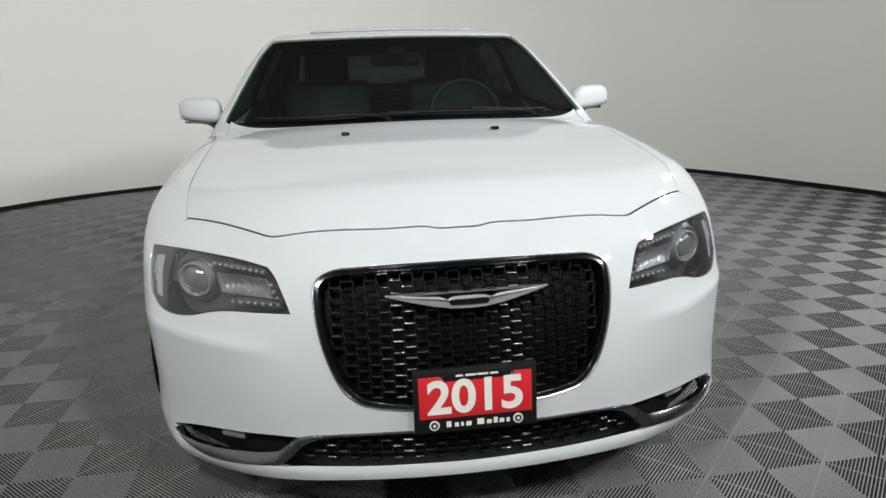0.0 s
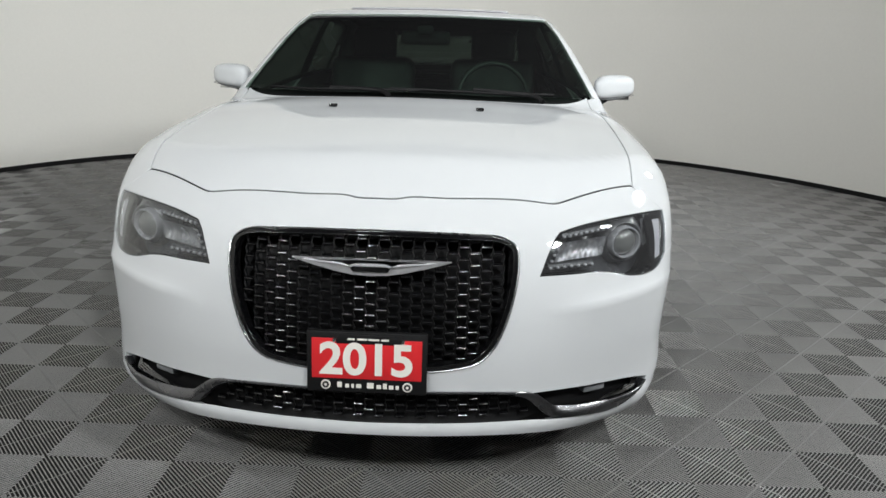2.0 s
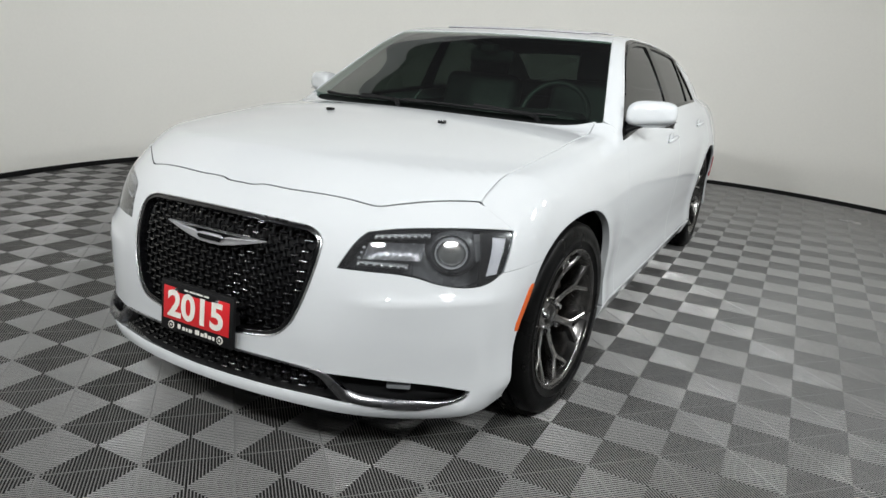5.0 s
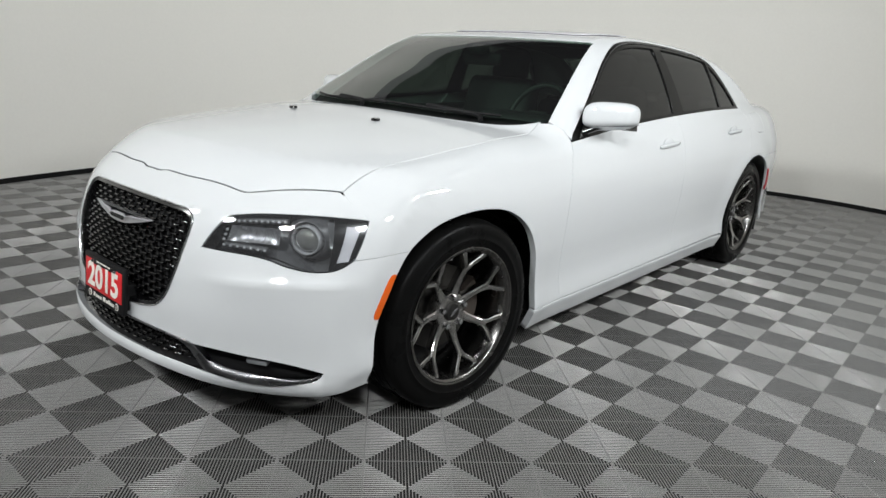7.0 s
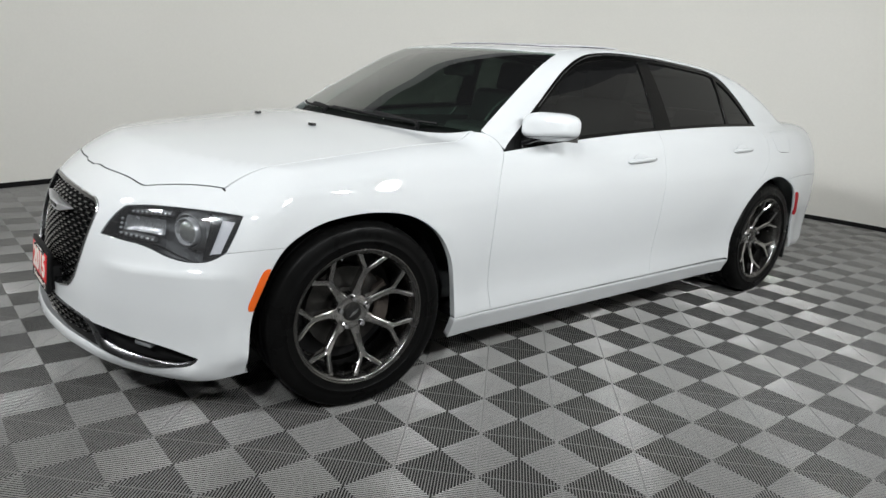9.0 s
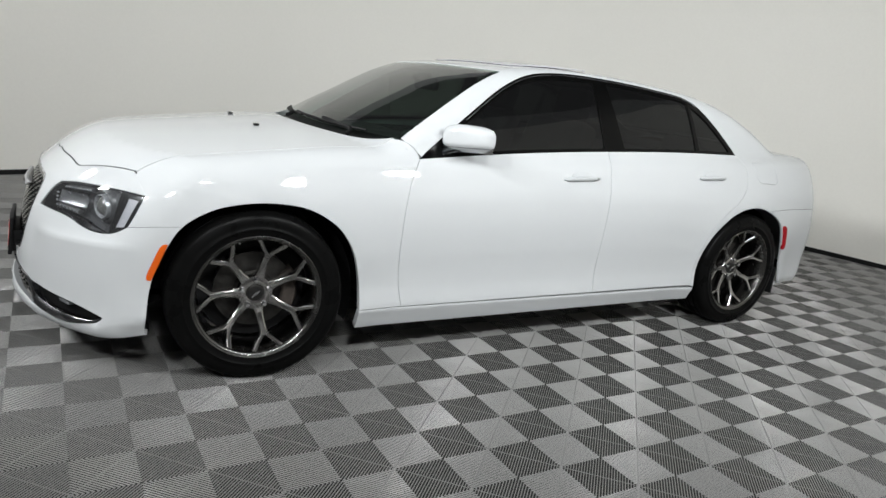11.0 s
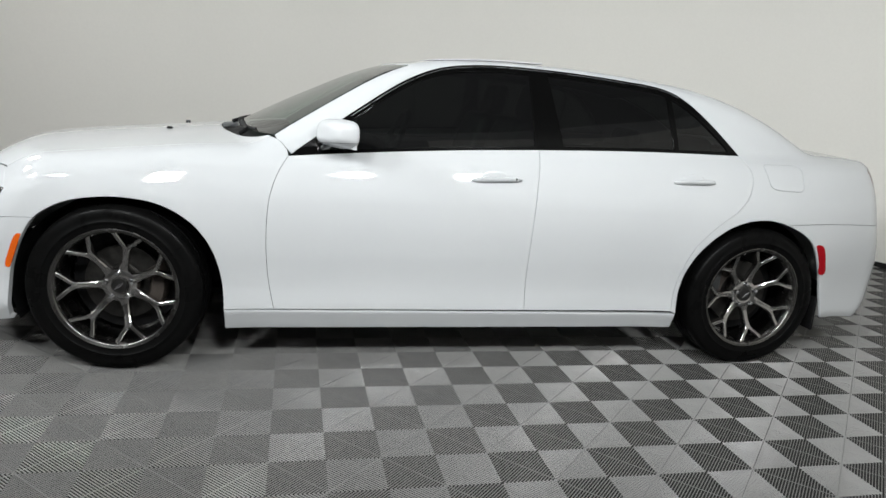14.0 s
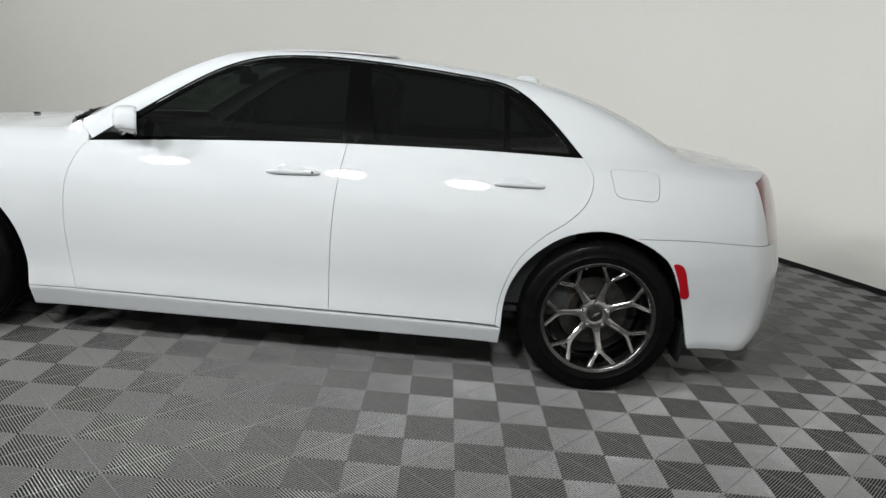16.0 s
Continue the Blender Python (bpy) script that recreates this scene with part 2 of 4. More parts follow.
wide_z = pch((0.10, 0.19, 0.24, 0.285, 0.33, 0.39, 0.46, 0.56, 0.70, 0.78, 0.84, 0.90, 0.95, 1.0, 1.05, 1.15), (-0.11, -0.052, -0.030, -0.014, -0.0175, -0.022, -0.0185, -0.008, 0.0, -0.002, -0.011, -0.029, -0.047, -0.071, -0.102, -0.20))
nose_y = pch((0.10, 0.17, 0.21, 0.245, 0.27, 0.34, 0.42, 0.52, 0.62, 0.70, 0.77, 0.83, 0.95), (-0.78, -0.85, -0.890, -0.898, -0.885, -0.877, -0.876, -0.868, -0.850, -0.824, -0.786, -0.728, -0.58))
tail_y = pch((0.15, 0.25, 0.35, 0.55, 0.75, 0.95, 1.06), (4.00, 4.09, 4.135, 4.15, 4.11, 4.05, 4.0))
roof_z = pch((0.30, 0.42, 0.8, 1.05, 1.2, 1.32, 1.5, 1.75, 2.05, 2.4, 2.7, 2.95, 3.2, 3.5, 3.7), (1.02, 1.085, 1.272, 1.381, 1.426, 1.444, 1.457, 1.463, 1.459, 1.439, 1.410, 1.359, 1.274, 1.13, 1.03))
roof_k = pch((0.35, 0.8, 1.2, 1.6, 2.5, 3.0, 3.5), (0.42, 0.34, 0.18, 0.0, -0.06, -0.16, -0.26))
roof_c = pch((0.4, 1.2, 1.6, 2.5, 3.4), (0.02, 0.03, 0.045, 0.055, 0.05))
glass_w = pch((0.95, 1.03, 1.2, 1.35, 1.42, 1.5), (0.865, 0.842, 0.770, 0.690, 0.648, 0.595))
glass_t = pch((0.4, 1.0, 2.3, 2.9, 3.3, 3.7), (0.004, 0.0, 0.0, -0.012, -0.045, -0.10))


def body(p):
    """Below zero inside the car, about metres of distance near its skin."""
    x, y, z = np.abs(p[..., 0]), p[..., 1], p[..., 2]
    top = (z - hood_z(y) + hood_c(y) * x * x) * 0.95
    side = x - wide_y(y) - wide_z(z)
    # swollen wings over the wheels
    for yc in (0.03, 3.02):
        d = np.hypot(y - yc, z - 0.36)
        side = side - 0.010 * np.exp(-((d - 0.43) / 0.10) ** 2)
    nose = (nose_y(z) + 0.30 * x ** 2 + 0.275 * x ** 4 - y) * 0.85
    # crease under the headlights
    zc = 0.545 + 0.05 * np.clip((x - 0.4) / 0.45, 0, 1)
    ridge = np.where(z > zc, np.exp(-np.abs(z - zc) / 0.03), np.exp(-np.abs(z - zc) / 0.10))
    grow = np.clip((x - 0.43) / 0.2, 0, 1)
    nose = nose - 0.021 * ridge * grow * grow * (3 - 2 * grow)
    tail = (y - tail_y(z) + 0.45 * x * x) * 0.9
    low = round_max(round_max(top, side, 0.07), round_max(nose, tail, 0.01), 0.04)
    yr = y - roof_k(y) * x * x
    up = (z - roof_z(yr) + roof_c(y) * x * x) * 0.93
    wall = (x - glass_w(z) - glass_t(y)) * 0.9
    cabin = round_max(round_max(up, wall, 0.055), 0.9 - z, 0.01)
    return round_min(low, cabin, 0.025)


def cast(o, d, reach=1.6, steps=110):
    """Where rays from o along d first meet the skin."""
    t = np.linspace(0, reach, steps)
    lo, hi = np.zeros(len(o)), np.full(len(o), reach)
    done = np.zeros(len(o), bool)
    for a, b in zip(t[:-1], t[1:]):
        inside = (body(o + d * b) < 0) & ~done
        lo[inside], hi[inside] = a, b
        done |= inside
    for _ in range(22):
        mid = (lo + hi) / 2
        inn = body(o + d * mid[:, None]) < 0
        hi, lo = np.where(inn, mid, hi), np.where(inn, lo, mid)
    return o + d * hi[:, None]


def normals(p, e=0.004):
    g = np.stack([body(p + np.eye(3)[a] * e) - body(p - np.eye(3)[a] * e) for a in range(3)], -1)
    return g / np.linalg.norm(g, axis=-1, keepdims=True)


def on_side(yz):
    yz = np.array(yz, float)
    o = np.stack([np.full(len(yz), 1.3), yz[:, 0], yz[:, 1]], 1)
    return cast(o, np.tile([-1.0, 0, 0], (len(yz), 1)), 1.2)


def on_top(xy):
    xy = np.array(xy, float)
    o = np.stack([xy[:, 0], xy[:, 1], np.full(len(xy), 1.7)], 1)
    return cast(o, np.tile([0, 0, -1.0], (len(xy), 1)), 1.4)


def on_nose(xz):
    xz = np.array(xz, float)
    o = np.stack([xz[:, 0], np.full(len(xz), -1.1), xz[:, 1]], 1)
    return cast(o, np.tile([0, 1.0, 0], (len(xz), 1)), 1.2)


def on_tail(xz):
    xz = np.array(xz, float)
    o = np.stack([xz[:, 0], np.full(len(xz), 4.4), xz[:, 1]], 1)
    return cast(o, np.tile([0, -1.0, 0], (len(xz), 1)), 1.2)


class Tube:
    """Rays out of a line along the car, for its flanks."""
    def flat(self, p):
        return np.stack([p[:, 1], 0.6 * np.arctan2(p[:, 2] - 0.45, p[:, 0] - 0.30)], 1)

    def cast(self, uv):
        a = uv[:, 1] / 0.6
        d = np.stack([np.cos(a), np.zeros(len(a)), np.sin(a)], 1)
        c = np.stack([np.full(len(a), 0.30), uv[:, 0], np.full(len(a), 0.45)], 1)
        return cast(c + d * 1.25, -d, 1.2)


class Top:
    def flat(self, p):
        return p[:, :2].copy()

    def cast(self, uv):
        return on_top(uv)


class Ball:
    """Rays out of a point, for the nose and the tail."""
    def __init__(self, y, z, s):
        self.c, self.s = np.array([0, y, z]), s

    def flat(self, p):
        q = p - self.c
        return 0.75 * np.stack([np.arctan2(q[:, 0], self.s * q[:, 1]), np.arctan2(q[:, 2], np.hypot(q[:, 0], q[:, 1]))], 1)

    def cast(self, uv):
        a, b = uv[:, 0] / 0.75, uv[:, 1] / 0.75
        d = np.stack([np.sin(a) * np.cos(b), self.s * np.cos(a) * np.cos(b), np.sin(b)], 1)
        return cast(self.c + d * 1.5, -d, 1.45)


TUBE, TOP, NOSE, TAIL = Tube(), Top(), Ball(-0.05, 0.40, -1), Ball(3.3, 0.60, 1)


def inside(pts, poly):
    x, y = pts[:, 0:1], pts[:, 1:2]
    a, b = poly, np.roll(poly, -1, 0)
    cross = ((a[:, 1] > y) != (b[:, 1] > y)) & (x < (b[:, 0] - a[:, 0]) * (y - a[:, 1]) / (b[:, 1] - a[:, 1] + 1e-12) + a[:, 0])
    return cross.sum(1) % 2 == 1


def skin(chart, outer, holes=(), cell=0.03, gap=0.0026, sink=0.0, lip=0.014):
    """A sheet of the skin inside an outline, with its edges turned in: corners, faces and normals.
    gap: how far the edge stands back from the outline; sink: how far the sheet lies under the skin."""
    rings = [chart.flat(np.asarray(outer))] + [chart.flat(np.asarray(h)) for h in holes]
    both = np.concatenate(rings)
    lo, hi = both.min(0), both.max(0)
    nx, ny = [max(2, int((hi - lo)[k] / cell)) for k in range(2)]
    gx, gy = np.meshgrid(np.linspace(lo[0], hi[0], nx + 1), np.linspace(lo[1], hi[1], ny + 1))
    g = np.stack([gx.ravel(), gy.ravel()], 1)
    keep = inside(g, rings[0])
    for r in rings[1:]:
        keep &= ~inside(g, r)
    g = g[keep]
    if len(g):
        near = np.min(np.linalg.norm(g[:, None] - both[None], axis=2), axis=1) if len(g) * len(both) < 4e6 else np.array([np.min(np.linalg.norm(q - both, axis=1)) for q in g])
        g = g[near > 0.45 * cell]
    edges, k = [], 0
    for r in rings:
        n = len(r)
        edges += [(k + i, k + (i + 1) % n) for i in range(n)]
        k += n
    pts = np.concatenate([both, g]) if len(g) else both
    v, _, faces, _, _, _ = delaunay_2d_cdt([Vector(q) for q in pts], edges, [], 0, 1e-6)
    uv = np.array([tuple(q) for q in v])
    mids = np.array([uv[list(f)].mean(0) for f in faces])
    keep = inside(mids, rings[0])
    for r in rings[1:]:
        keep &= ~inside(mids, r)
    faces = [f for f, k in zip(faces, keep) if k]
    p = chart.cast(uv)
    n = normals(p)
    faces = [list(f) for f in faces]
    a, b, c = p[[f[0] for f in faces]], p[[f[1] for f in faces]], p[[f[2] for f in faces]]
    fn = np.cross(b - a, c - a)
    mid = n[[f[0] for f in faces]]
    faces = [f[::-1] if s < 0 else f for f, s in zip(faces, (fn * mid).sum(1))]
    count = {}
    for f in faces:
        for i in range(len(f)):
            e = (f[i], f[(i + 1) % len(f)])
            count[e] = count.get(e, 0) + 1
    rim = [e for e in count if (e[1], e[0]) not in count]
    inward = np.zeros_like(p)
    for i, j in rim:
        d = p[j] - p[i]
        w = np.cross(n[i] + n[j], d)
        w /= np.linalg.norm(w) + 1e-12
        inward[i] += w
        inward[j] += w
    size = np.linalg.norm(inward, axis=1, keepdims=True)
    inward = inward / np.maximum(size, 1e-9)
    p = p + inward * gap - n * sink
    if lip:
        used = sorted({i for e in rim for i in e})
        base = len(p)
        where = {q: base + 3 * k for k, q in enumerate(used)}
        more, mn = [], []
        for q in used:
            out = -inward[q]
            more += [p[q] + out * 0.0012 - n[q] * 0.0008, p[q] + out * 0.0016 - n[q] * 0.003, p[q] + out * 0.0016 - n[q] * lip]
            mn += [n[q] * 0.75 + out * 0.65, out, out]
        p, n = np.concatenate([p, np.array(more)]), np.concatenate([n, np.array(mn)])
        for i, j in rim:
            s, t = where[i], where[j]
            faces += [[j, i, s, t], [t, s, s + 1, t + 1], [t + 1, s + 1, s + 2, t + 2]]
    return p, faces, n / np.linalg.norm(n, axis=1, keepdims=True)


def sheet(name, data, mat, parent, label="", mirror=False):
    p, faces, n = data
    if mirror:
        p, n = p * [-1, 1, 1], n * [-1, 1, 1]
        faces = [f[::-1] for f in faces]
    me = bpy.data.meshes.new(name)
    me.from_pydata([tuple(q) for q in p], [], faces)
    me.polygons.foreach_set("use_smooth", [True] * len(me.polygons))
    me.normals_split_custom_set_from_vertices([tuple(q) for q in n])
    return link(name, me, mat, parent, label)


# ---- the car ----
car = new("sedan_car")
tagged(car, "white four-door sedan with black grille parked on a grey tiled floor", "car")


def rs(points, step=0.015):
    return on_side(spline(points, step))


def rt(points, step=0.015):
    return on_top(spline(points, step))


def rn(points, step=0.012):
    return on_nose(spline(points, step))


def r3(points, step=0.012):
    return spline(points, step)


def rb3(points, step=0.012):
    return NOSE.cast(NOSE.flat(spline(points, step)))


def flip(run):
    return run[::-1]


def both(run):
    """A run from the middle outwards, carried on to the other side as one."""
    return np.concatenate([(run * [-1, 1, 1])[::-1][:-1], run])


def pair(name, data, mat, parent, label=""):
    """The same panel on both flanks: driver's side first."""
    return sheet(name, data, mat, parent, label), sheet(name, data, mat, parent, label, mirror=True)


# seams shared by neighbours
ARCH_F = spline([(-0.425, 0.207), (-0.42, 0.30), (-0.40, 0.45), (-0.345, 0.60), (-0.30, 0.675), (-0.20, 0.745), (-0.10, 0.774), (0.033, 0.783),
                 (0.185, 0.757), (0.31, 0.680), (0.392, 0.566), (0.434, 0.43), (0.447, 0.285)], 0.012)
ARCH_R = spline([(2.612, 0.285), (2.628, 0.48), (2.70, 0.62), (2.845, 0.738), (3.02, 0.778), (3.18, 0.745), (3.315, 0.668),
                 (3.40, 0.52), (3.445, 0.386), (3.475, 0.27)], 0.012)
cut_f = int(np.argmin(np.hypot(ARCH_F[:, 0] + 0.30, ARCH_F[:, 1] - 0.675)))
cut_r = int(np.argmin(np.hypot(ARCH_R[:, 0] - 3.155, ARCH_R[:, 1] - 0.757)))
arch_bumper, arch_fender = on_side(ARCH_F[:cut_f + 1]), on_side(ARCH_F[cut_f:])
arch_quarter, arch_tail = on_side(ARCH_R[:cut_r + 1]), on_side(ARCH_R[cut_r:])
hood_side = rt([(0.739, -0.443), (0.765, -0.1), (0.775, 0.25), (0.768, 0.52), (0.757, 0.63)])
hood_front = rt([(0, -0.696), (0.055, -0.695), (0.085, -0.688), (0.20, -0.681), (0.40, -0.650), (0.455, -0.641), (0.487, -0.632), (0.53, -0.604), (0.739, -0.443)], 0.01)
hood_rear = rt([(0.757, 0.63), (0.60, 0.495), (0.3, 0.375), (0, 0.340)])
lamp_top = rb3([(0.846, -0.424, 0.790), (0.76, -0.505, 0.795), (0.66, -0.575, 0.790), (0.56, -0.638, 0.780), (0.486, -0.680, 0.764)])
lamp_in = rb3([(0.486, -0.680, 0.764), (0.466, -0.705, 0.738), (0.432, -0.752, 0.656)])
lamp_low = rb3([(0.432, -0.752, 0.656), (0.52, -0.70, 0.649), (0.575, -0.665, 0.645), (0.62, -0.635, 0.636), (0.67, -0.60, 0.618), (0.74, -0.56, 0.612), (0.80, -0.520, 0.625), (0.845, -0.482, 0.662)])
lamp_out = rb3([(0.845, -0.482, 0.662), (0.850, -0.455, 0.72), (0.846, -0.424, 0.790)])
seam_bumper = rs([(-0.300, 0.675), (-0.38, 0.673), (-0.482, 0.662)])
seam_door_f = rs([(0.672, 0.287), (0.645, 0.42), (0.632, 0.62), (0.645, 0.81), (0.68, 0.92), (0.72, 0.987)])
seam_door_m = rs([(1.836, 0.292), (1.830, 0.5), (1.838, 0.8), (1.866, 1.052)])
seam_door_r = rs([(2.585, 0.296), (2.60, 0.46), (2.66, 0.625), (2.76, 0.737), (2.86, 0.815), (2.93, 0.90), (2.95, 1.0), (2.905, 1.079)])
belt_f = rs([(0.72, 0.987), (1.3, 1.026), (1.866, 1.052)])
belt_r = rs([(1.866, 1.052), (2.4, 1.072), (2.905, 1.079)])
DLO = [(0.72, 0.987), (1.0, 1.19), (1.24, 1.343), (1.40, 1.405), (1.6, 1.430), (1.91, 1.428), (2.3, 1.405), (2.54, 1.375), (2.64, 1.325), (2.75, 1.235), (2.905, 1.079)]
dlo_top = rs(DLO)
screen_side = rt([(0.785, 0.655), (0.70, 0.95), (0.615, 1.255)])
roof_side = rt([(0.615, 1.255), (0.595, 1.35), (0.578, 1.6), (0.57, 2.2), (0.565, 2.75), (0.565, 2.83)])
back_side = rt([(0.565, 2.83), (0.60, 3.1), (0.635, 3.37)])
lid_side = rt([(0.635, 3.37), (0.665, 3.50), (0.695, 3.66), (0.69, 3.78)])
tail_out = TAIL.cast(TAIL.flat(r3([(0.793, 3.706, 1.04), (0.82, 3.738, 0.95), (0.825, 3.776, 0.85), (0.815, 3.815, 0.757)])))
seam_tail = rs([(3.155, 0.757), (3.4, 0.768), (3.80, 0.760)])


def closed(*runs):
    return np.concatenate([np.asarray(r)[:-1] for r in runs])


# panels
hood = sheet("hood", skin(TOP, closed(both(hood_front), hood_side, both(flip(hood_rear))[::-1], flip(hood_side * [-1, 1, 1])), gap=0.0062, lip=0.03), PAINT, car)
# black strip added under the front seam to paint in the gap's shade
hood_seal = both(hood_front)
part("hood_seal", tube_bm([tuple(q) for q in hood_seal - normals(hood_seal) * 0.009], 0.0055, 8), MATTE_BLACK, car, "black strip for the shade in the hood gap")
for sx in (1, -1):
    q = (hood_side - normals(hood_side) * 0.0105) * [sx, 1, 1]
    part("hood_gap", tube_bm([tuple(v) for v in q], 0.0058, 8), PAINT, car)
    q = rb3([(0.739, -0.443, 0.852), (0.795, -0.434, 0.822), (0.846, -0.424, 0.790)], 0.006)
    q = (q - normals(q) * 0.0042) * [sx, 1, 1]
    part("wing_joint", tube_bm([tuple(v) for v in q], 0.0042, 8), PAINT, car)
    q = on_side(spline([(0.66, 1.032), (0.69, 1.008), (0.716, 0.989)], 0.006))
    q = (q - normals(q) * 0.0042) * [sx, 1, 1]
    part("pillar_joint", tube_bm([tuple(v) for v in q], 0.0042, 8), PAINT, car)
gr = [(0, 0.779), (0.25, 0.774), (0.34, 0.766), (0.378, 0.742), (0.386, 0.70), (0.378, 0.62), (0.355, 0.53), (0.325, 0.465), (0.285, 0.428), (0.22, 0.412), (0, 0.400)]
grille_loop = both(rn(gr))
grille_loop = closed(grille_loop, grille_loop[[-1, 0]])
low_in = [(0, 0.348), (0.28, 0.343), (0.41, 0.329), (0.545, 0.325), (0.717, 0.307), (0.81, 0.279), (0.80, 0.258), (0.76, 0.242), (0.70, 0.236), (0.60, 0.242), (0.50, 0.250), (0.44, 0.257), (0.2, 0.263), (0, 0.263)]
low_half = np.concatenate([rn(low_in[:6])[:-1], rn(low_in[5:])])
intake_loop = closed(both(low_half)[:], both(low_half)[[-1, 0]])
lip_run = r3([(0, -0.88, 0.233), (0.3, -0.86, 0.225), (0.55, -0.76, 0.206), (0.78, -0.57, 0.196), (0.868, -0.47, 0.200), (0.885, -0.425, 0.207)])
half = np.concatenate([hood_front[:-1], rb3([(0.739, -0.443, 0.852), (0.846, -0.424, 0.790)])[:-1], lamp_top[:-1], lamp_in[:-1], lamp_low[:-1],
                       flip(seam_bumper)[:-1], flip(arch_bumper)[:-1], flip(lip_run)[:-1]])
fascia = np.concatenate([half, (half * [-1, 1, 1])[1:][::-1]])
bumper = sheet("front_bumper", skin(NOSE, fascia, [grille_loop, intake_loop], cell=0.022, gap=0.002, lip=0.03), PAINT, car)
fender = closed(hood_side, r3([(0.757, 0.63, 1.04), (0.785, 0.655, 1.04), (0.835, 0.72, 0.987)]), flip(seam_door_f), rs([(0.672, 0.287), (0.447, 0.285)]),
                flip(arch_fender), seam_bumper, lamp_out, rb3([(0.846, -0.424, 0.790), (0.739, -0.443, 0.852)]))
pair("front_wing", skin(TUBE, fender, cell=0.025, gap=0.0025, lip=0.03), PAINT, car)
door_f = pair("front_door", skin(TUBE, closed(seam_door_f, belt_f, flip(seam_door_m), rs([(1.836, 0.292), (0.672, 0.287)]))), PAINT, car)
door_r = pair("rear_door", skin(TUBE, closed(seam_door_m, belt_r, flip(seam_door_r), rs([(2.585, 0.296), (1.836, 0.292)]))), PAINT, car)
fuel = rs([(3.035, 1.045), (3.15, 1.048), (3.225, 1.045), (3.243, 1.03), (3.246, 0.98), (3.243, 0.938), (3.225, 0.925), (3.15, 0.925), (3.075, 0.93), (3.052, 0.945), (3.035, 1.0), (3.027, 1.032), (3.035, 1.045)], 0.008)[:-1]
frame_loop = closed(screen_side, roof_side, back_side, lid_side, r3([(0.69, 3.78, 1.07), (0.793, 3.709, 1.04)]), tail_out, flip(seam_tail), flip(arch_quarter),
                    rs([(2.612, 0.285), (2.585, 0.290)]), seam_door_r, flip(dlo_top), r3([(0.835, 0.72, 0.987), (0.785, 0.655, 1.04)]))
pair("side_frame", skin(TUBE, frame_loop, [fuel], cell=0.025), PAINT, car)
pair("fuel_flap", skin(TUBE, fuel, cell=0.02), PAINT, car)
sill_loop = closed(rs([(0.447, 0.283), (2.612, 0.283)]), rs([(2.612, 0.283), (2.610, 0.20)]), rs([(2.610, 0.20), (0.450, 0.185)]), rs([(0.450, 0.185), (0.447, 0.283)]))
pair("side_sill", skin(TUBE, sill_loop, cell=0.02, lip=0.03), PAINT, car)
screen_top = rt([(0, 1.195), (0.3, 1.207), (0.615, 1.255)])
roof_back = rt([(0, 2.865), (0.3, 2.858), (0.565, 2.83)])
roof = sheet("roof", skin(TOP, closed(both(screen_top), roof_side, both(flip(roof_back)[::-1])[::-1], flip(roof_side * [-1, 1, 1])), gap=0.0015), PAINT, car)
screen_low = rt([(0, 0.425), (0.3, 0.45), (0.6, 0.555), (0.785, 0.655)])
screen = sheet("windscreen", skin(TOP, closed(both(screen_low), screen_side, both(screen_top)[::-1], flip(screen_side * [-1, 1, 1])), gap=0.001, sink=0.003, lip=0.005), SCREEN, car, "green-tinted windscreen")
cowl = sheet("cowl", skin(TOP, closed(both(hood_rear[::-1]), r3([(0.757, 0.63, 1.04), (0.785, 0.665, 1.04)]), both(rt([(0, 0.47), (0.3, 0.49), (0.6, 0.59), (0.785, 0.665)]))[::-1],
                                       r3([(-0.785, 0.665, 1.04), (-0.757, 0.63, 1.04)])), sink=0.035, gap=-0.004), MATTE_BLACK, car, "black plastic cowl below the windscreen")
back_low = rt([(0, 3.50), (0.3, 3.475), (0.635, 3.37)])
rear_glass = sheet("rear_window", skin(TOP, closed(both(roof_back), back_side, both(back_low)[::-1], flip(back_side * [-1, 1, 1])), gap=0.001, sink=0.003, lip=0.005), TINT, car, "dark tinted rear window")
lid_tail = on_tail(spline([(0, 0.79), (0.4, 0.79), (0.54, 0.80), (0.56, 0.90), (0.58, 0.99)]))
lid_half = np.concatenate([back_low[:-1], lid_side[:-1], r3([(0.69, 3.78, 1.07), (0.60, 3.85, 1.05), (0.58, 3.87, 0.99)])[:-1], flip(lid_tail)])
trunk = sheet("boot_lid", skin(TAIL, np.concatenate([lid_half, (lid_half * [-1, 1, 1])[1:-1][::-1]])), PAINT, car)
tail_loop = closed(r3([(0.58, 3.87, 0.99), (0.60, 3.85, 1.05), (0.69, 3.78, 1.07)]), r3([(0.69, 3.78, 1.07), (0.793, 3.709, 1.04)]), tail_out, on_tail(spline([(0.79, 0.757), (0.66, 0.757), (0.54, 0.80)])), on_tail(spline([(0.54, 0.80), (0.56, 0.90), (0.58, 0.99)])))
pair("tail_light", skin(TAIL, tail_loop, cell=0.02, lip=0.05), TAIL_LENS, car, "dark red tail light lens")
bump_low = r3([(0.885, 3.475, 0.27), (0.87, 3.62, 0.262), (0.78, 3.80, 0.255), (0.5, 3.98, 0.25), (0, 4.08, 0.25)])
tail_seam = on_tail(spline([(0.79, 0.757), (0.66, 0.757), (0.54, 0.79), (0, 0.79)]))
rb = np.concatenate([flip(tail_seam)[:-1], r3([(0.79, 3.85, 0.757), (0.815, 3.81, 0.760)])[:-1], flip(seam_tail)[:-1], arch_tail[:-1], bump_low])
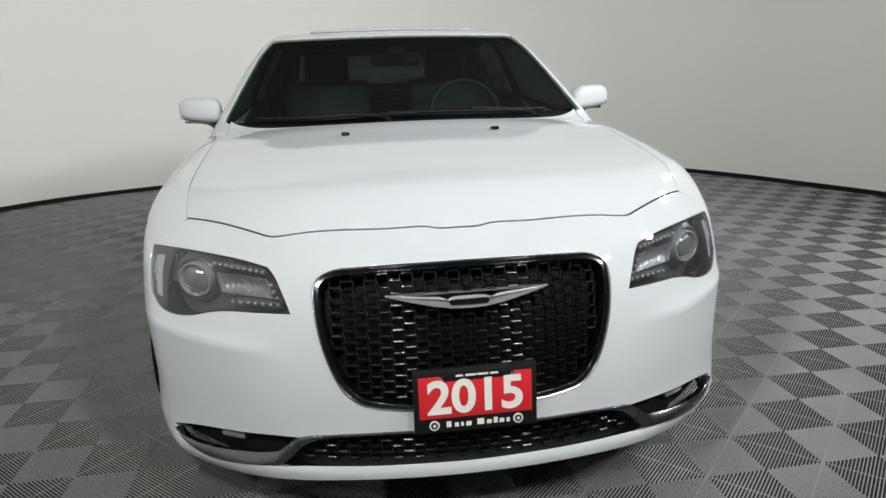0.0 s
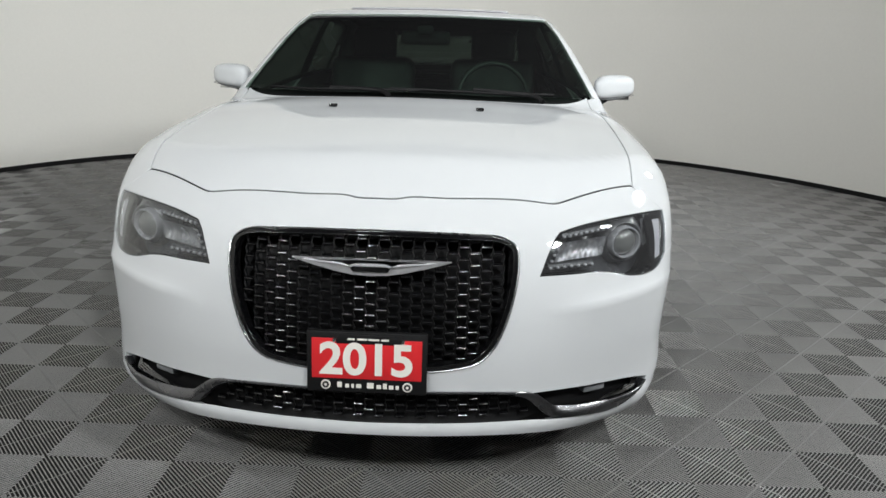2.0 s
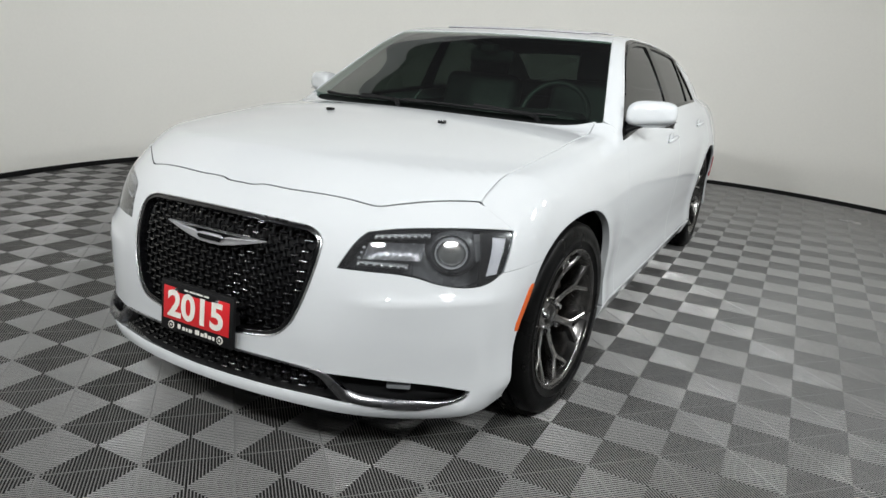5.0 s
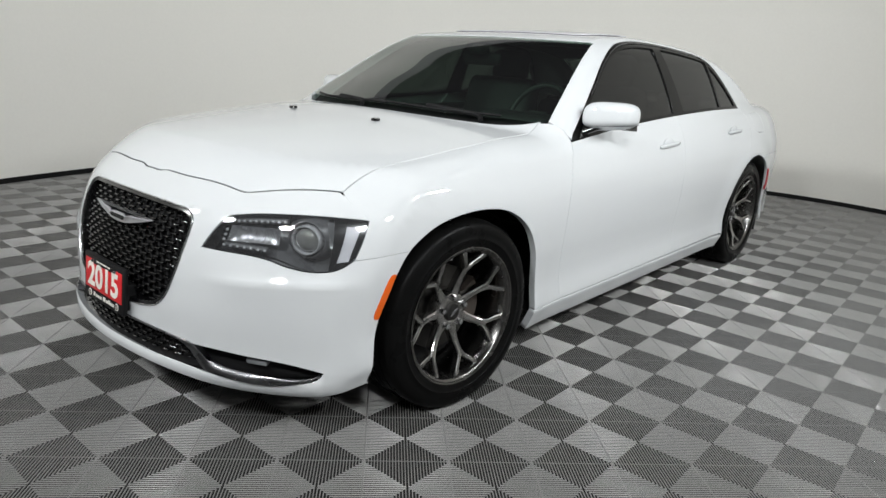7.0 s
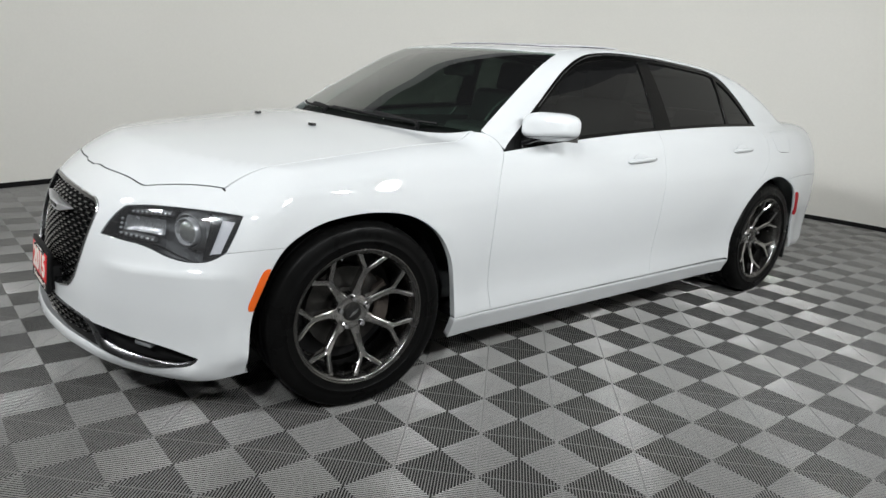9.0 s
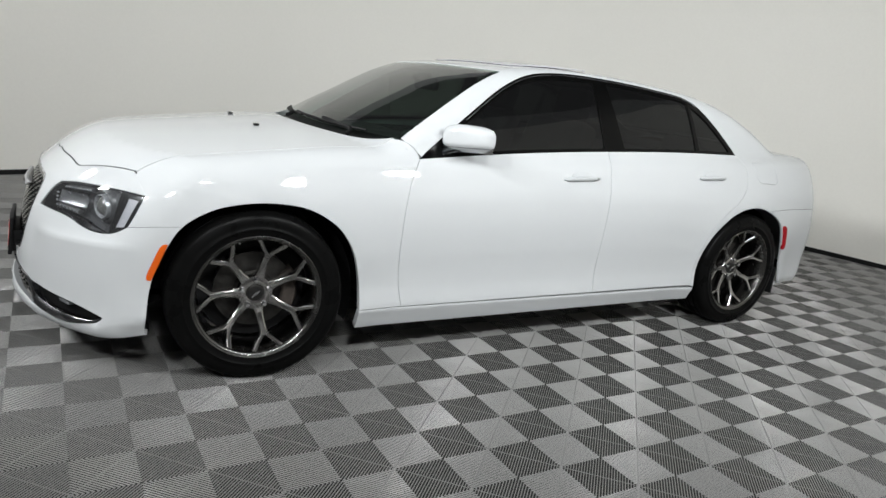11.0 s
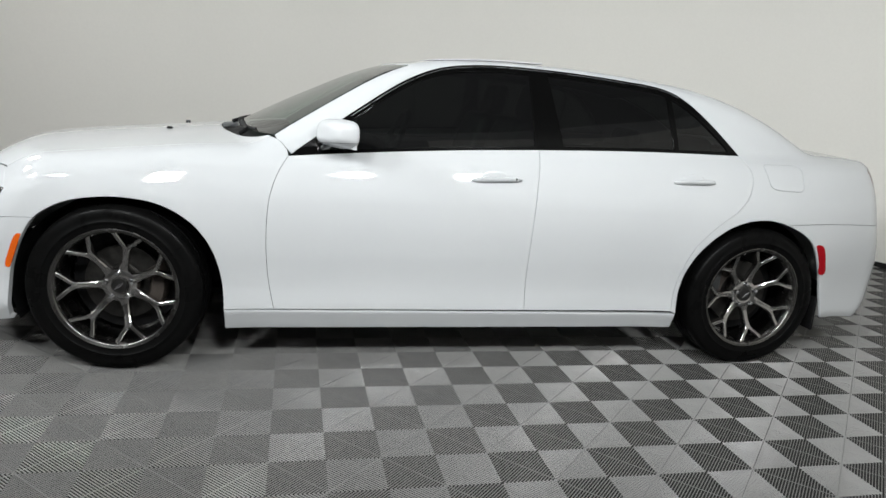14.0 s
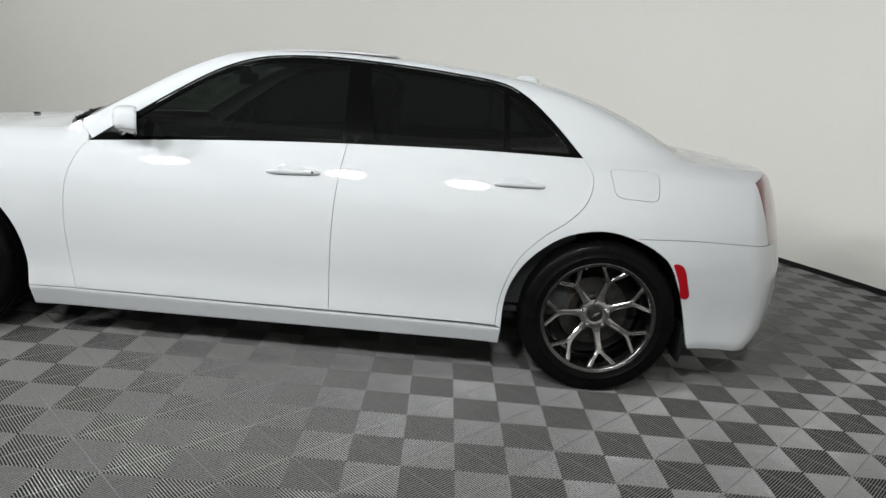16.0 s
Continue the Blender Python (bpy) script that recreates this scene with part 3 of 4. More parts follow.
rear_bumper = sheet("rear_bumper", skin(TAIL, np.concatenate([rb[:-1], (rb * [-1, 1, 1])[1:][::-1]])), PAINT, car)

# side windows in a black surround
top_in = spline(DLO, 0.01)


def glass_loop(y0b, y0t, y1b, y1t, drop=0.026, rise=0.016):
    """Between two posts: from (y0b bottom, y0t top) to (y1b, y1t)."""
    zb = lambda y: np.interp(y, (0.72, 1.3, 1.866, 2.4, 2.905), (0.987, 1.026, 1.052, 1.072, 1.079)) + rise
    zt = lambda y: np.interp(y, top_in[:, 0], top_in[:, 1]) - drop
    ys = np.linspace(y0t, y1t, 50)
    upper = np.stack([ys, zt(ys)], 1)
    yb = np.linspace(y1b, y0b, 50)
    lower = np.stack([yb, zb(yb)], 1)
    return on_side(np.concatenate([upper, spline([upper[-1], lower[0]])[1:-1], lower, spline([lower[-1], upper[0]])[1:-1]]))


win_f, win_r, win_q = glass_loop(0.845, 0.853, 1.845, 1.835, 0.030), glass_loop(1.985, 1.925, 2.55, 2.535, 0.028), glass_loop(2.575, 2.56, 2.845, 2.835, 0.038)
dlo_loop = closed(dlo_top, flip(belt_r), flip(belt_f))
pair("window_surround", skin(TUBE, dlo_loop, [win_f, win_r, win_q], cell=0.02, gap=0.001, sink=0.002), SURROUND, car, "black window surround")
for wl in (win_f, win_r, win_q):
    pair("side_window", skin(TUBE, wl, cell=0.04, gap=-0.003, sink=0.009, lip=0), TINT, car, "dark tinted side window")


edge = on_side(np.stack([top_in[:, 0], top_in[:, 1] - 0.013], 1)[(top_in[:, 0] > 0.98) & (top_in[:, 0] < 2.60)])
for sx in (1, -1):
    part("window_trim", tube_bm([tuple(q) for q in (edge + normals(edge) * 0.0005) * [sx, 1, 1]], 0.0022, 6), DARK_CHROME, car, "thin glossy trim over the side windows")


# ---- wheels ----
def make_wheel(x, y, side, spin, steer=0.0):
    """side +1: the outer face looks along +x."""
    w = new("wheel")
    w.parent = car
    w.matrix_basis = pose(x, y, 0.362, 0, 0, (0 if side > 0 else 180) + steer) @ pose(0, 0, 0, spin, 0, 0)
    tyre = [(-0.118, 0.262), (-0.122, 0.285), (-0.1235, 0.315), (-0.119, 0.343), (-0.108, 0.3565), (-0.085, 0.3615), (-0.062, 0.363), (-0.060, 0.356), (-0.054, 0.356), (-0.052, 0.3635),
            (-0.018, 0.364), (-0.016, 0.357), (-0.010, 0.357), (-0.008, 0.364), (0.008, 0.364), (0.010, 0.357), (0.016, 0.357), (0.018, 0.364), (0.052, 0.3635), (0.054, 0.356), (0.060, 0.356), (0.062, 0.363),
            (0.085, 0.3615), (0.108, 0.3565), (0.119, 0.343), (0.1235, 0.315), (0.1225, 0.300), (0.1245, 0.298), (0.1245, 0.292), (0.122, 0.290), (0.121, 0.275), (0.114, 0.262)]
    part("tyre", lathe_bm(tyre, n=96), RUBBER, w, "black low-profile tyre", angle=50)
    barrel = [(0.112, 0.2635), (0.1165, 0.2620), (0.1170, 0.258), (0.115, 0.251), (0.108, 0.245), (0.06, 0.239), (0.0, 0.232), (-0.10, 0.238), (-0.118, 0.262)]
    part("rim", lathe_bm(barrel, n=96), BARREL, w, "graphite alloy rim")
    # seven forked spokes, dished towards the hub
    def bar_bm(line, half, deep):
        bm = bmesh.new()
        rows = []
        for i, (r, t) in enumerate(line):
            d = line[min(i + 1, len(line) - 1)] - line[max(i - 1, 0)]
            d = d / np.linalg.norm(d)
            nrm = np.array([-d[1], d[0]])
            hw = half(r)
            front = np.interp(r, (0.045, 0.09, 0.13, 0.18, 0.235, 0.25), (0.050, 0.053, 0.062, 0.082, 0.103, 0.104))
            row = []
            for off, depth in ((-0.9, front - deep), (-1, front - 0.012), (-0.9, front - 0.0035), (-0.55, front), (0, front - 0.0012), (0.55, front), (0.9, front - 0.0035), (1, front - 0.012), (0.9, front - deep)):
                q = np.array([r, t]) + nrm * hw * off
                row.append(bm.verts.new((depth, q[1], q[0])))
            rows.append(row)
        n = len(rows[0])
        for p, q in zip(rows[:-1], rows[1:]):
            for j in range(n):
                bm.faces.new((p[j], p[(j + 1) % n], q[(j + 1) % n], q[j]))
        bm.faces.new(rows[0])
        bm.faces.new(rows[-1][::-1])
        bmesh.ops.recalc_face_normals(bm, faces=bm.faces)
        return bm

    for k in range(7):
        stem = bar_bm(spline([(0.045, 0.0), (0.12, 0.0), (0.184, 0.0)], 0.008), lambda r: np.interp(r, (0.045, 0.07, 0.10, 0.14, 0.165, 0.184), (0.032, 0.0215, 0.0160, 0.0145, 0.0165, 0.014)), 0.034)
        prongs = [bar_bm(spline([(0.166, e * 0.004), (0.186, e * 0.0125), (0.214, e * 0.0365), (0.249, e * 0.0635)], 0.008), lambda r: np.interp(r, (0.166, 0.19, 0.25), (0.0105, 0.0096, 0.0112)), 0.030) for e in (-1, 1)]
        bm = join_bm(stem, *prongs)
        bmesh.ops.transform(bm, matrix=Matrix.Rotation(radians(360 / 7 * k), 4, "X"), verts=bm.verts)
        part("spoke", bm, RIM, w, angle=35)
    lip = [(0.1155, 0.2655), (0.1195, 0.2650), (0.1205, 0.2615), (0.1185, 0.2575), (0.1130, 0.2560)]
    part("rim_lip", lathe_bm(lip, n=96), BARREL, w, "thin polished rim edge")
    part("hub", lathe_bm([(0.0, 0.0), (0.0, 0.086), (0.036, 0.078), (0.049, 0.071), (0.054, 0.056), (0.053, 0.040), (0.050, 0.034), (0.040, 0.033), (0.040, 0.0)], n=48), RIM, w)
    part("centre_cap", lathe_bm([(0.042, 0.035), (0.056, 0.0345), (0.061, 0.031), (0.0635, 0.015), (0.064, 0.0)], n=40), RIM_DARK, w, "dark round hub cap")
    bm = box_bm((0.003, 0.044, 0.006), (0.065, 0, 0), 0.001)
    bm2 = box_bm((0.003, 0.020, 0.012), (0.065, 0, 0), 0.001)
    part("emblem", join_bm(bm, bm2), CHROME, w, "plain chrome wing emblem")
    for k in range(5):
        a = radians(72 * k + 36)
        nut = lathe_bm([(0.03, 0.0125), (0.064, 0.0115), (0.071, 0.009), (0.073, 0.0)], n=10)
        bmesh.ops.translate(nut, vec=(0, -math.sin(a) * 0.058, math.cos(a) * 0.058), verts=nut.verts)
        part("wheel_nut", nut, CHROME, w, "chrome wheel nut", angle=25)
    disc = lathe_bm([(-0.012, 0.06), (-0.012, 0.165), (-0.024, 0.166), (-0.036, 0.165), (-0.036, 0.06)], n=72)
    part("brake_disc", disc, STEEL, w, "grey steel brake disc")
    part("dust_shield", lathe_bm([(-0.06, 0.0), (-0.06, 0.226), (-0.065, 0.226)], n=48), MATTE_BLACK, w)
    cal = lathe_bm([(0.010, 0.118), (0.018, 0.125), (0.018, 0.175), (0.004, 0.184), (-0.055, 0.184), (-0.055, 0.118)], n=12, start=-32, end=32)
    bmesh.ops.holes_fill(cal, edges=cal.edges, sides=0)
    bmesh.ops.transform(cal, matrix=Matrix.Rotation(radians((150 if y > 1 else 0) * side - spin * 1.0), 4, "X"), verts=cal.verts)
    part("brake_caliper", cal, RUST, w, "brownish cast brake caliper")
    part("valve", lathe_bm([(0.085, 0.0), (0.085, 0.004), (0.112, 0.004), (0.112, 0.0)], n=8), CHROME, w).matrix_basis = pose(0, 0.08, 0.232)
    return w


for wy in (0.0, 3.052):
    make_wheel(0.798, wy, 1, 38.6, -4.4 if wy < 1 else 0.0)
    make_wheel(-0.790, wy, -1, 20, -2.0 if wy < 1 else 0.0)
# black wheel housings
for wy, r in ((0.012, 0.43), (3.03, 0.43)):
    for s in (1, -1):
        liner = lathe_bm([(0.835, r), (0.60, r), (0.50, r - 0.02), (0.50, 0.0)], n=40, start=-19, end=199)
        bmesh.ops.scale(liner, vec=(s, 1, 1), verts=liner.verts)
        bmesh.ops.translate(liner, vec=(0, wy, 0.345), verts=liner.verts)
        part("wheel_housing", liner, MATTE_BLACK, car, "black plastic wheel housing")
tray = prism_bm([(-0.80, 0.40), (-0.60, 0.70), (-0.30, 0.80), (0.30, 0.80), (0.60, 0.70), (0.80, 0.40)], 0.03)
bmesh.ops.transform(tray, matrix=pose(0, 0, 0.205, 90, 0, 0), verts=tray.verts)
under = join_bm(box_bm((1.0, 4.2, 0.05), (0, 1.65, 0.27), 0.01), box_bm((1.70, 2.0, 0.05), (0, 1.54, 0.255), 0.01), tray, box_bm((1.56, 0.35, 0.05), (0, 3.65, 0.32), 0.01))
part("underbody", under, MATTE_BLACK, car, "black underbody")


# ---- fittings of the car ----
def inset(chart, outline, d):
    """The outline drawn in by d metres on its chart."""
    uv = chart.flat(np.asarray(outline))
    t = np.roll(uv, -2, 0) - np.roll(uv, 2, 0)
    n = np.stack([-t[:, 1], t[:, 0]], 1)
    n /= np.linalg.norm(n, axis=1, keepdims=True) + 1e-9
    area = 0.5 * np.sum(uv[:, 0] * np.roll(uv[:, 1], -1) - np.roll(uv[:, 0], -1) * uv[:, 1])
    return chart.cast(uv + n * (d if area > 0 else -d))


def ribbon_bm(p, n, w, high, base=-0.004):
    """A raised moulding along p on the skin; w: its half width at each point."""
    p, n = np.asarray(p), np.asarray(n)
    t = np.gradient(p, axis=0)
    t /= np.linalg.norm(t, axis=1, keepdims=True)
    s = np.cross(n, t)
    s /= np.linalg.norm(s, axis=1, keepdims=True)
    w = np.broadcast_to(w, len(p))[:, None]
    bm = bmesh.new()
    rows = []
    for off, up in ((-1, base), (-1, 0.5 * high), (-0.6, high * 0.9), (0, high), (0.6, high * 0.9), (1, 0.5 * high), (1, base)):
        rows.append([bm.verts.new(tuple(q)) for q in p + s * w * off + n * up])
    for a, b in zip(rows[:-1], rows[1:]):
        for i in range(len(p) - 1):
            bm.faces.new((a[i], a[i + 1], b[i + 1], b[i]))
    bm.faces.new([r[0] for r in rows])
    bm.faces.new([r[-1] for r in rows][::-1])
    bmesh.ops.recalc_face_normals(bm, faces=bm.faces)
    return bm


def mirror_bm(bm):
    c = bm.copy()
    bmesh.ops.scale(c, vec=(-1, 1, 1), verts=c.verts)
    bmesh.ops.reverse_faces(c, faces=c.faces)
    return c


def twin(name, bm, mat, parent=None, label="", angle=40):
    other = mirror_bm(bm)
    return part(name, bm, mat, parent or car, label, angle=angle), part(name, other, mat, parent or car, label, angle=angle)


def bumped(loop_pts, chart, up):
    """The outline lifted off the skin."""
    return skin(chart, loop_pts, cell=0.02, gap=0.0, sink=-up, lip=up + 0.004)


SILVER = vary(material("silvered_plastic", (0.72, 0.72, 0.74), 0.36, 0.75), 12, 0.05, 0.05)
SATIN = vary(material("satin_chrome", (0.62, 0.62, 0.63), 0.26, 1.0), 9, 0.06, 0.05)
# grille: a gloss frame, a dark backing and a woven mesh
grille_in = inset(NOSE, grille_loop, 0.015)
gframe = sheet("grille_frame", skin(NOSE, grille_loop, [grille_in], cell=0.015, gap=0.0015, sink=0.001, lip=0.03), GLOSS_BLACK, car, "gloss black grille frame")
part("grille_trim", tube_bm([tuple(q) for q in inset(NOSE, grille_loop, 0.002) + normals(inset(NOSE, grille_loop, 0.002)) * 0.001], 0.0027, 8, True), SATIN, car, "thin dark chrome grille edge")
sheet("grille_back", skin(NOSE, inset(NOSE, grille_loop, -0.01), cell=0.03, sink=0.075, lip=0), MATTE_BLACK, car, "black grille backing")


def weave(outline, du, dv, thick, sink, name, label):
    """Flat honeycomb: rows of short bars, shifted by half a cell from row to row, joined by slanted ties."""
    area = outline[:, [0, 2]]
    lo, hi = area.min(0), area.max(0)
    a, b, w = [], [], []
    rows = int((hi[1] - lo[1]) / dv) + 2
    for j in range(rows):
        z = hi[1] - j * dv
        cols = int((hi[0] - lo[0]) / du) + 3
        for i in range(-cols // 2, cols // 2 + 2):
            x = (i + 0.5 * (j % 2)) * du
            a.append((x - 0.20 * du, z)), b.append((x + 0.20 * du, z)), w.append(1.0)
            for e in (-1, 1):
                a.append((x + 0.20 * e * du, z)), b.append((x + 0.30 * e * du, z - dv)), w.append(0.55)
    a, b, w = np.array(a), np.array(b), np.array(w)
    ok = inside(a, area) & inside(b, area)
    a, b, w = a[ok], b[ok], w[ok]
    pa, pb = on_nose(a), on_nose(b)
    verts, faces = [], []
    for p, q, k in zip(pa, pb, w):
        d = (q - p) / np.linalg.norm(q - p)
        up = np.cross(d, [0, 1.0, 0])
        up /= np.linalg.norm(up)
        i = len(verts)
        for c in (p, q):
            for s, y in ((-1, sink + 0.016 + (0 if k == 1 else 0.008)), (-0.9, sink + (0.003 if k == 1 else 0.013)), (0.0, sink + (-0.004 if k == 1 else 0.012)), (0.9, sink + (0.003 if k == 1 else 0.013)), (1, sink + 0.016 + (0 if k == 1 else 0.008))):
                verts.append(tuple(c + up * s * thick * k + np.array([0, y, 0])))
        faces += [[i + m, i + m + 1, i + 6 + m, i + 5 + m] for m in range(4)] + [[i, i + 5, i + 9, i + 4]]
    me = bpy.data.meshes.new(name)
    me.from_pydata(verts, [], faces)
    me.polygons.foreach_set("use_smooth", [True] * len(me.polygons))
    ob = link(name, me, GLOSS_BLACK, car, label)
    me.materials.append(MATTE_BLACK)
    me.polygons.foreach_set("material_index", [0 if k == 1 else 1 for k in w for _ in range(5)])
    return ob


weave(grille_in, 0.060, 0.0150, 0.0040, 0.020, "grille_mesh", "gloss black woven grille mesh")
# lower intake
sheet("intake_back", skin(NOSE, inset(NOSE, intake_loop, -0.006), cell=0.03, sink=0.055, lip=0), MATTE_BLACK, car, "black lower intake backing")
mesh_area = np.concatenate([both(rn([(0, 0.345), (0.28, 0.340), (0.395, 0.328), (0.45, 0.262)])), both(rn([(0, 0.266), (0.2, 0.266), (0.44, 0.260)]))[::-1]])
weave(mesh_area, 0.056, 0.0150, 0.0038, 0.020, "intake_mesh", "black woven mesh of the lower intake")
strip = rn([(0.803, 0.270), (0.78, 0.258), (0.735, 0.250), (0.67, 0.250), (0.60, 0.256), (0.53, 0.263), (0.497, 0.270), (0.468, 0.293), (0.44, 0.317), (0.405, 0.331), (0.28, 0.344), (0.0, 0.349)], 0.008)
sw = np.interp(strip[:, 0], (0, 0.38, 0.42, 0.46, 0.50, 0.54, 0.7, 0.80), (0.0028, 0.0036, 0.009, 0.014, 0.017, 0.016, 0.014, 0.003))
twin("bumper_trim", ribbon_bm(strip, normals(strip), sw, 0.006, -0.02), DARK_CHROME, label="dark chrome bumper trim")
fogc = Vector((0.622, -0.712, 0.292))
fog = box_bm((0.075, 0.03, 0.020), (0, 0, 0), 0.006)
bmesh.ops.transform(fog, matrix=Matrix.Translation(fogc + Vector((0, 0.03, 0.002))) @ Matrix.Rotation(radians(28), 4, "Z"), verts=fog.verts)
twin("fog_light", fog, WHITE_LENS, label="small clear fog light")
# wing emblem, plain
half_wing = [(0.0, 0.012), (0.04, 0.011), (0.055, 0.006), (0.075, 0.012), (0.208, 0.020), (0.207, 0.017), (0.15, 0.002), (0.09, -0.012), (0.045, -0.020), (0.0, -0.022)]
outline = half_wing + [(-x, z) for x, z in half_wing[-2:0:-1]]
wing = prism_bm(outline, 0.012, 0.002)
for v in wing.verts:
    v.co.y += 0.45 * v.co.x ** 2
bmesh.ops.translate(wing, vec=(0, -0.832, 0.687), verts=wing.verts)
badge = part("wing_badge", wing, SILVER, car, "chrome wing badge on the grille", angle=25)
core = prism_bm([(-0.052, 0.002), (-0.045, -0.008), (0.045, -0.008), (0.052, 0.002), (0.045, 0.007), (-0.045, 0.007)], 0.004, 0.001)
bmesh.ops.translate(core, vec=(0, -0.835, 0.686), verts=core.verts)
part("badge_core", core, GLOSS_BLACK, badge)
part("badge_mount", box_bm((0.12, 0.03, 0.02), (0, -0.805, 0.685), 0.004), GLOSS_BLACK, car)

# dealer plate
plate = part("number_plate", box_bm((0.311, 0.016, 0.165), (0, 0, 0), 0.004), MATTE_BLACK, car, "red and black dealer plate with the year")
plate.matrix_basis = pose(0, -0.897, 0.437, -4.5, 0, 0)
part("plate_panel", box_bm((0.284, 0.004, 0.108), (0, -0.0078, 0.010), 0.001), PLATE_RED, plate, "bright red plate panel")
part("plate_tab", box_bm((0.168, 0.004, 0.024), (0.006, -0.0088, 0.063), 0.001), MATTE_BLACK, plate)


def lettering(text, size, mat, at, bold=0.0, squeeze=1.0):
    cu = bpy.data.curves.new("lettering", "FONT")
    cu.body, cu.size, cu.extrude, cu.offset, cu.align_x, cu.align_y = text, size, 0.0008, bold, "CENTER", "CENTER"
    tmp = bpy.data.objects.new("tmp_text", cu)
    scene.collection.objects.link(tmp)
    bpy.context.view_layer.update()
    me = bpy.data.meshes.new_from_object(tmp.evaluated_get(bpy.context.evaluated_depsgraph_get()))
    bpy.data.objects.remove(tmp)
    bpy.data.curves.remove(cu)
    ob = link("lettering", me, mat, plate, "cream figures reading 2015")
    ob.matrix_basis = pose(*at, 90, 0, 0) @ Matrix.Diagonal((squeeze, 1, 1, 1))
    return ob


lettering("2015", 0.118, PLATE_WHITE, (0, -0.0108, 0.006), 0.0032, 1.04)
bars = [box_bm((w * 0.86, 0.002, h * 0.74), (x, -0.0090, z), 0.0004) for x, z, w, h in
        [(-0.070, -0.0610, 0.014, 0.020), (-0.050, -0.0635, 0.012, 0.014), (-0.036, -0.0635, 0.008, 0.014), (-0.020, -0.0635, 0.016, 0.014),
         (0.010, -0.0610, 0.020, 0.020), (0.032, -0.0635, 0.014, 0.014), (0.048, -0.0610, 0.012, 0.020), (0.064, -0.0635, 0.014, 0.014), (0.080, -0.0635, 0.010, 0.014)]]
part("plate_bars", join_bm(*bars), PLATE_WHITE, plate, "pale bars in place of small words", smooth=False)
part("plate_bars", join_bm(*[box_bm((w, 0.001, 0.005), (x, -0.0112, 0.064), 0.0002) for x, w in ((-0.04, 0.018), (-0.012, 0.026), (0.018, 0.028), (0.047, 0.020))]), PLATE_WHITE, plate, smooth=False)
for sx in (-0.106, 0.106):
    r = lathe_bm([(-0.0095, 0.0), (-0.0095, 0.0125), (-0.0075, 0.013)], "Y", 24)
    bmesh.ops.translate(r, vec=(sx, 0, -0.062), verts=r.verts)
    rd = part("roundel", r, PLATE_WHITE, plate, "pale round mark")
    r = lathe_bm([(-0.0102, 0.004), (-0.0102, 0.009), (-0.0095, 0.009)], "Y", 24)
    bmesh.ops.translate(r, vec=(sx, 0, -0.062), verts=r.verts)
    part("roundel_ring", r, RIM_DARK, plate)
for sx in (-0.083, 0.093):
    r = lathe_bm([(-0.0165, 0.0), (-0.016, 0.003), (-0.013, 0.0055), (-0.009, 0.006)], "Y", 16)
    bmesh.ops.translate(r, vec=(sx, 0, 0.060), verts=r.verts)
    part("screw", r, CHROME, plate, "shiny screw head")
part("plate_bracket", box_bm((0.28, 0.05, 0.10), (0, -0.868, 0.415), 0.006), MATTE_BLACK, car)

# headlights
lamp_loop = closed(lamp_top, lamp_in, lamp_low, lamp_out)
lamp_inner = inset(NOSE, lamp_loop, 0.0045)
HOUSING = vary(material("lamp_housing", (0.06, 0.06, 0.064), 0.3), 12, 0.2, 0.1)
FROST = vary(material("frosted_guide", (0.50, 0.49, 0.52), 0.3, 0.0, Coat_Weight=0.6), 14, 0.05, 0.05)
REFLECT = vary(material("bright_reflector", (0.62, 0.62, 0.64), 0.25, 0.6), 12, 0.05, 0.05)
SHROUD = vary(material("shroud_grey", (0.07, 0.07, 0.073), 0.3), 12, 0.1, 0.05)
LED = material("led_lens", (0.30, 0.30, 0.31), 0.2, 0.0, Coat_Weight=0.5)
GLOBE = material("projector_glass", (0.20, 0.20, 0.195), 0.05, 0.35, Coat_Weight=1.0)
end_outer = rs([(-0.428, 0.785), (-0.500, 0.789)], 0.01), rs([(-0.500, 0.789), (-0.550, 0.624)], 0.01), rs([(-0.550, 0.624), (-0.520, 0.633), (-0.486, 0.668), (-0.457, 0.72), (-0.428, 0.785)], 0.01)
end_outer = closed(*end_outer)
end_panel = closed(rs([(-0.446, 0.768), (-0.480, 0.771)], 0.01), rs([(-0.480, 0.771), (-0.528, 0.652)], 0.01), rs([(-0.528, 0.652), (-0.498, 0.658)], 0.01), rs([(-0.498, 0.658), (-0.470, 0.72), (-0.446, 0.768)], 0.01))


def slab(corners, thick, mat, owner, name, label="", ribs=0):
    """A bowl-shaped reflector between four corners, with upright ribs."""
    a, b, c, d = [np.array(q) for q in corners]
    n = max(2, ribs * 6)
    bm = bmesh.new()
    rows = []
    for j in range(9):
        v = j / 8
        row = []
        for i in range(n + 1):
            u = i / n
            q = (a * (1 - u) + b * u) * (1 - v) + (d * (1 - u) + c * u) * v
            deep = 0.020 * (1 - (2 * v - 1) ** 2) * (1 - (2 * u - 1) ** 4) + (0.0022 * abs(math.sin(math.pi * u * ribs)) if ribs else 0)
            row.append(bm.verts.new((q[0], q[1] + deep, q[2])))
        rows.append(row)
    for p, q in zip(rows[:-1], rows[1:]):
        for i in range(n):
            bm.faces.new((p[i], p[i + 1], q[i + 1], q[i]))
    bmesh.ops.solidify(bm, geom=bm.faces[:], thickness=thick)
    bmesh.ops.recalc_face_normals(bm, faces=bm.faces)
    return part(name, bm, mat, owner, label, angle=50)


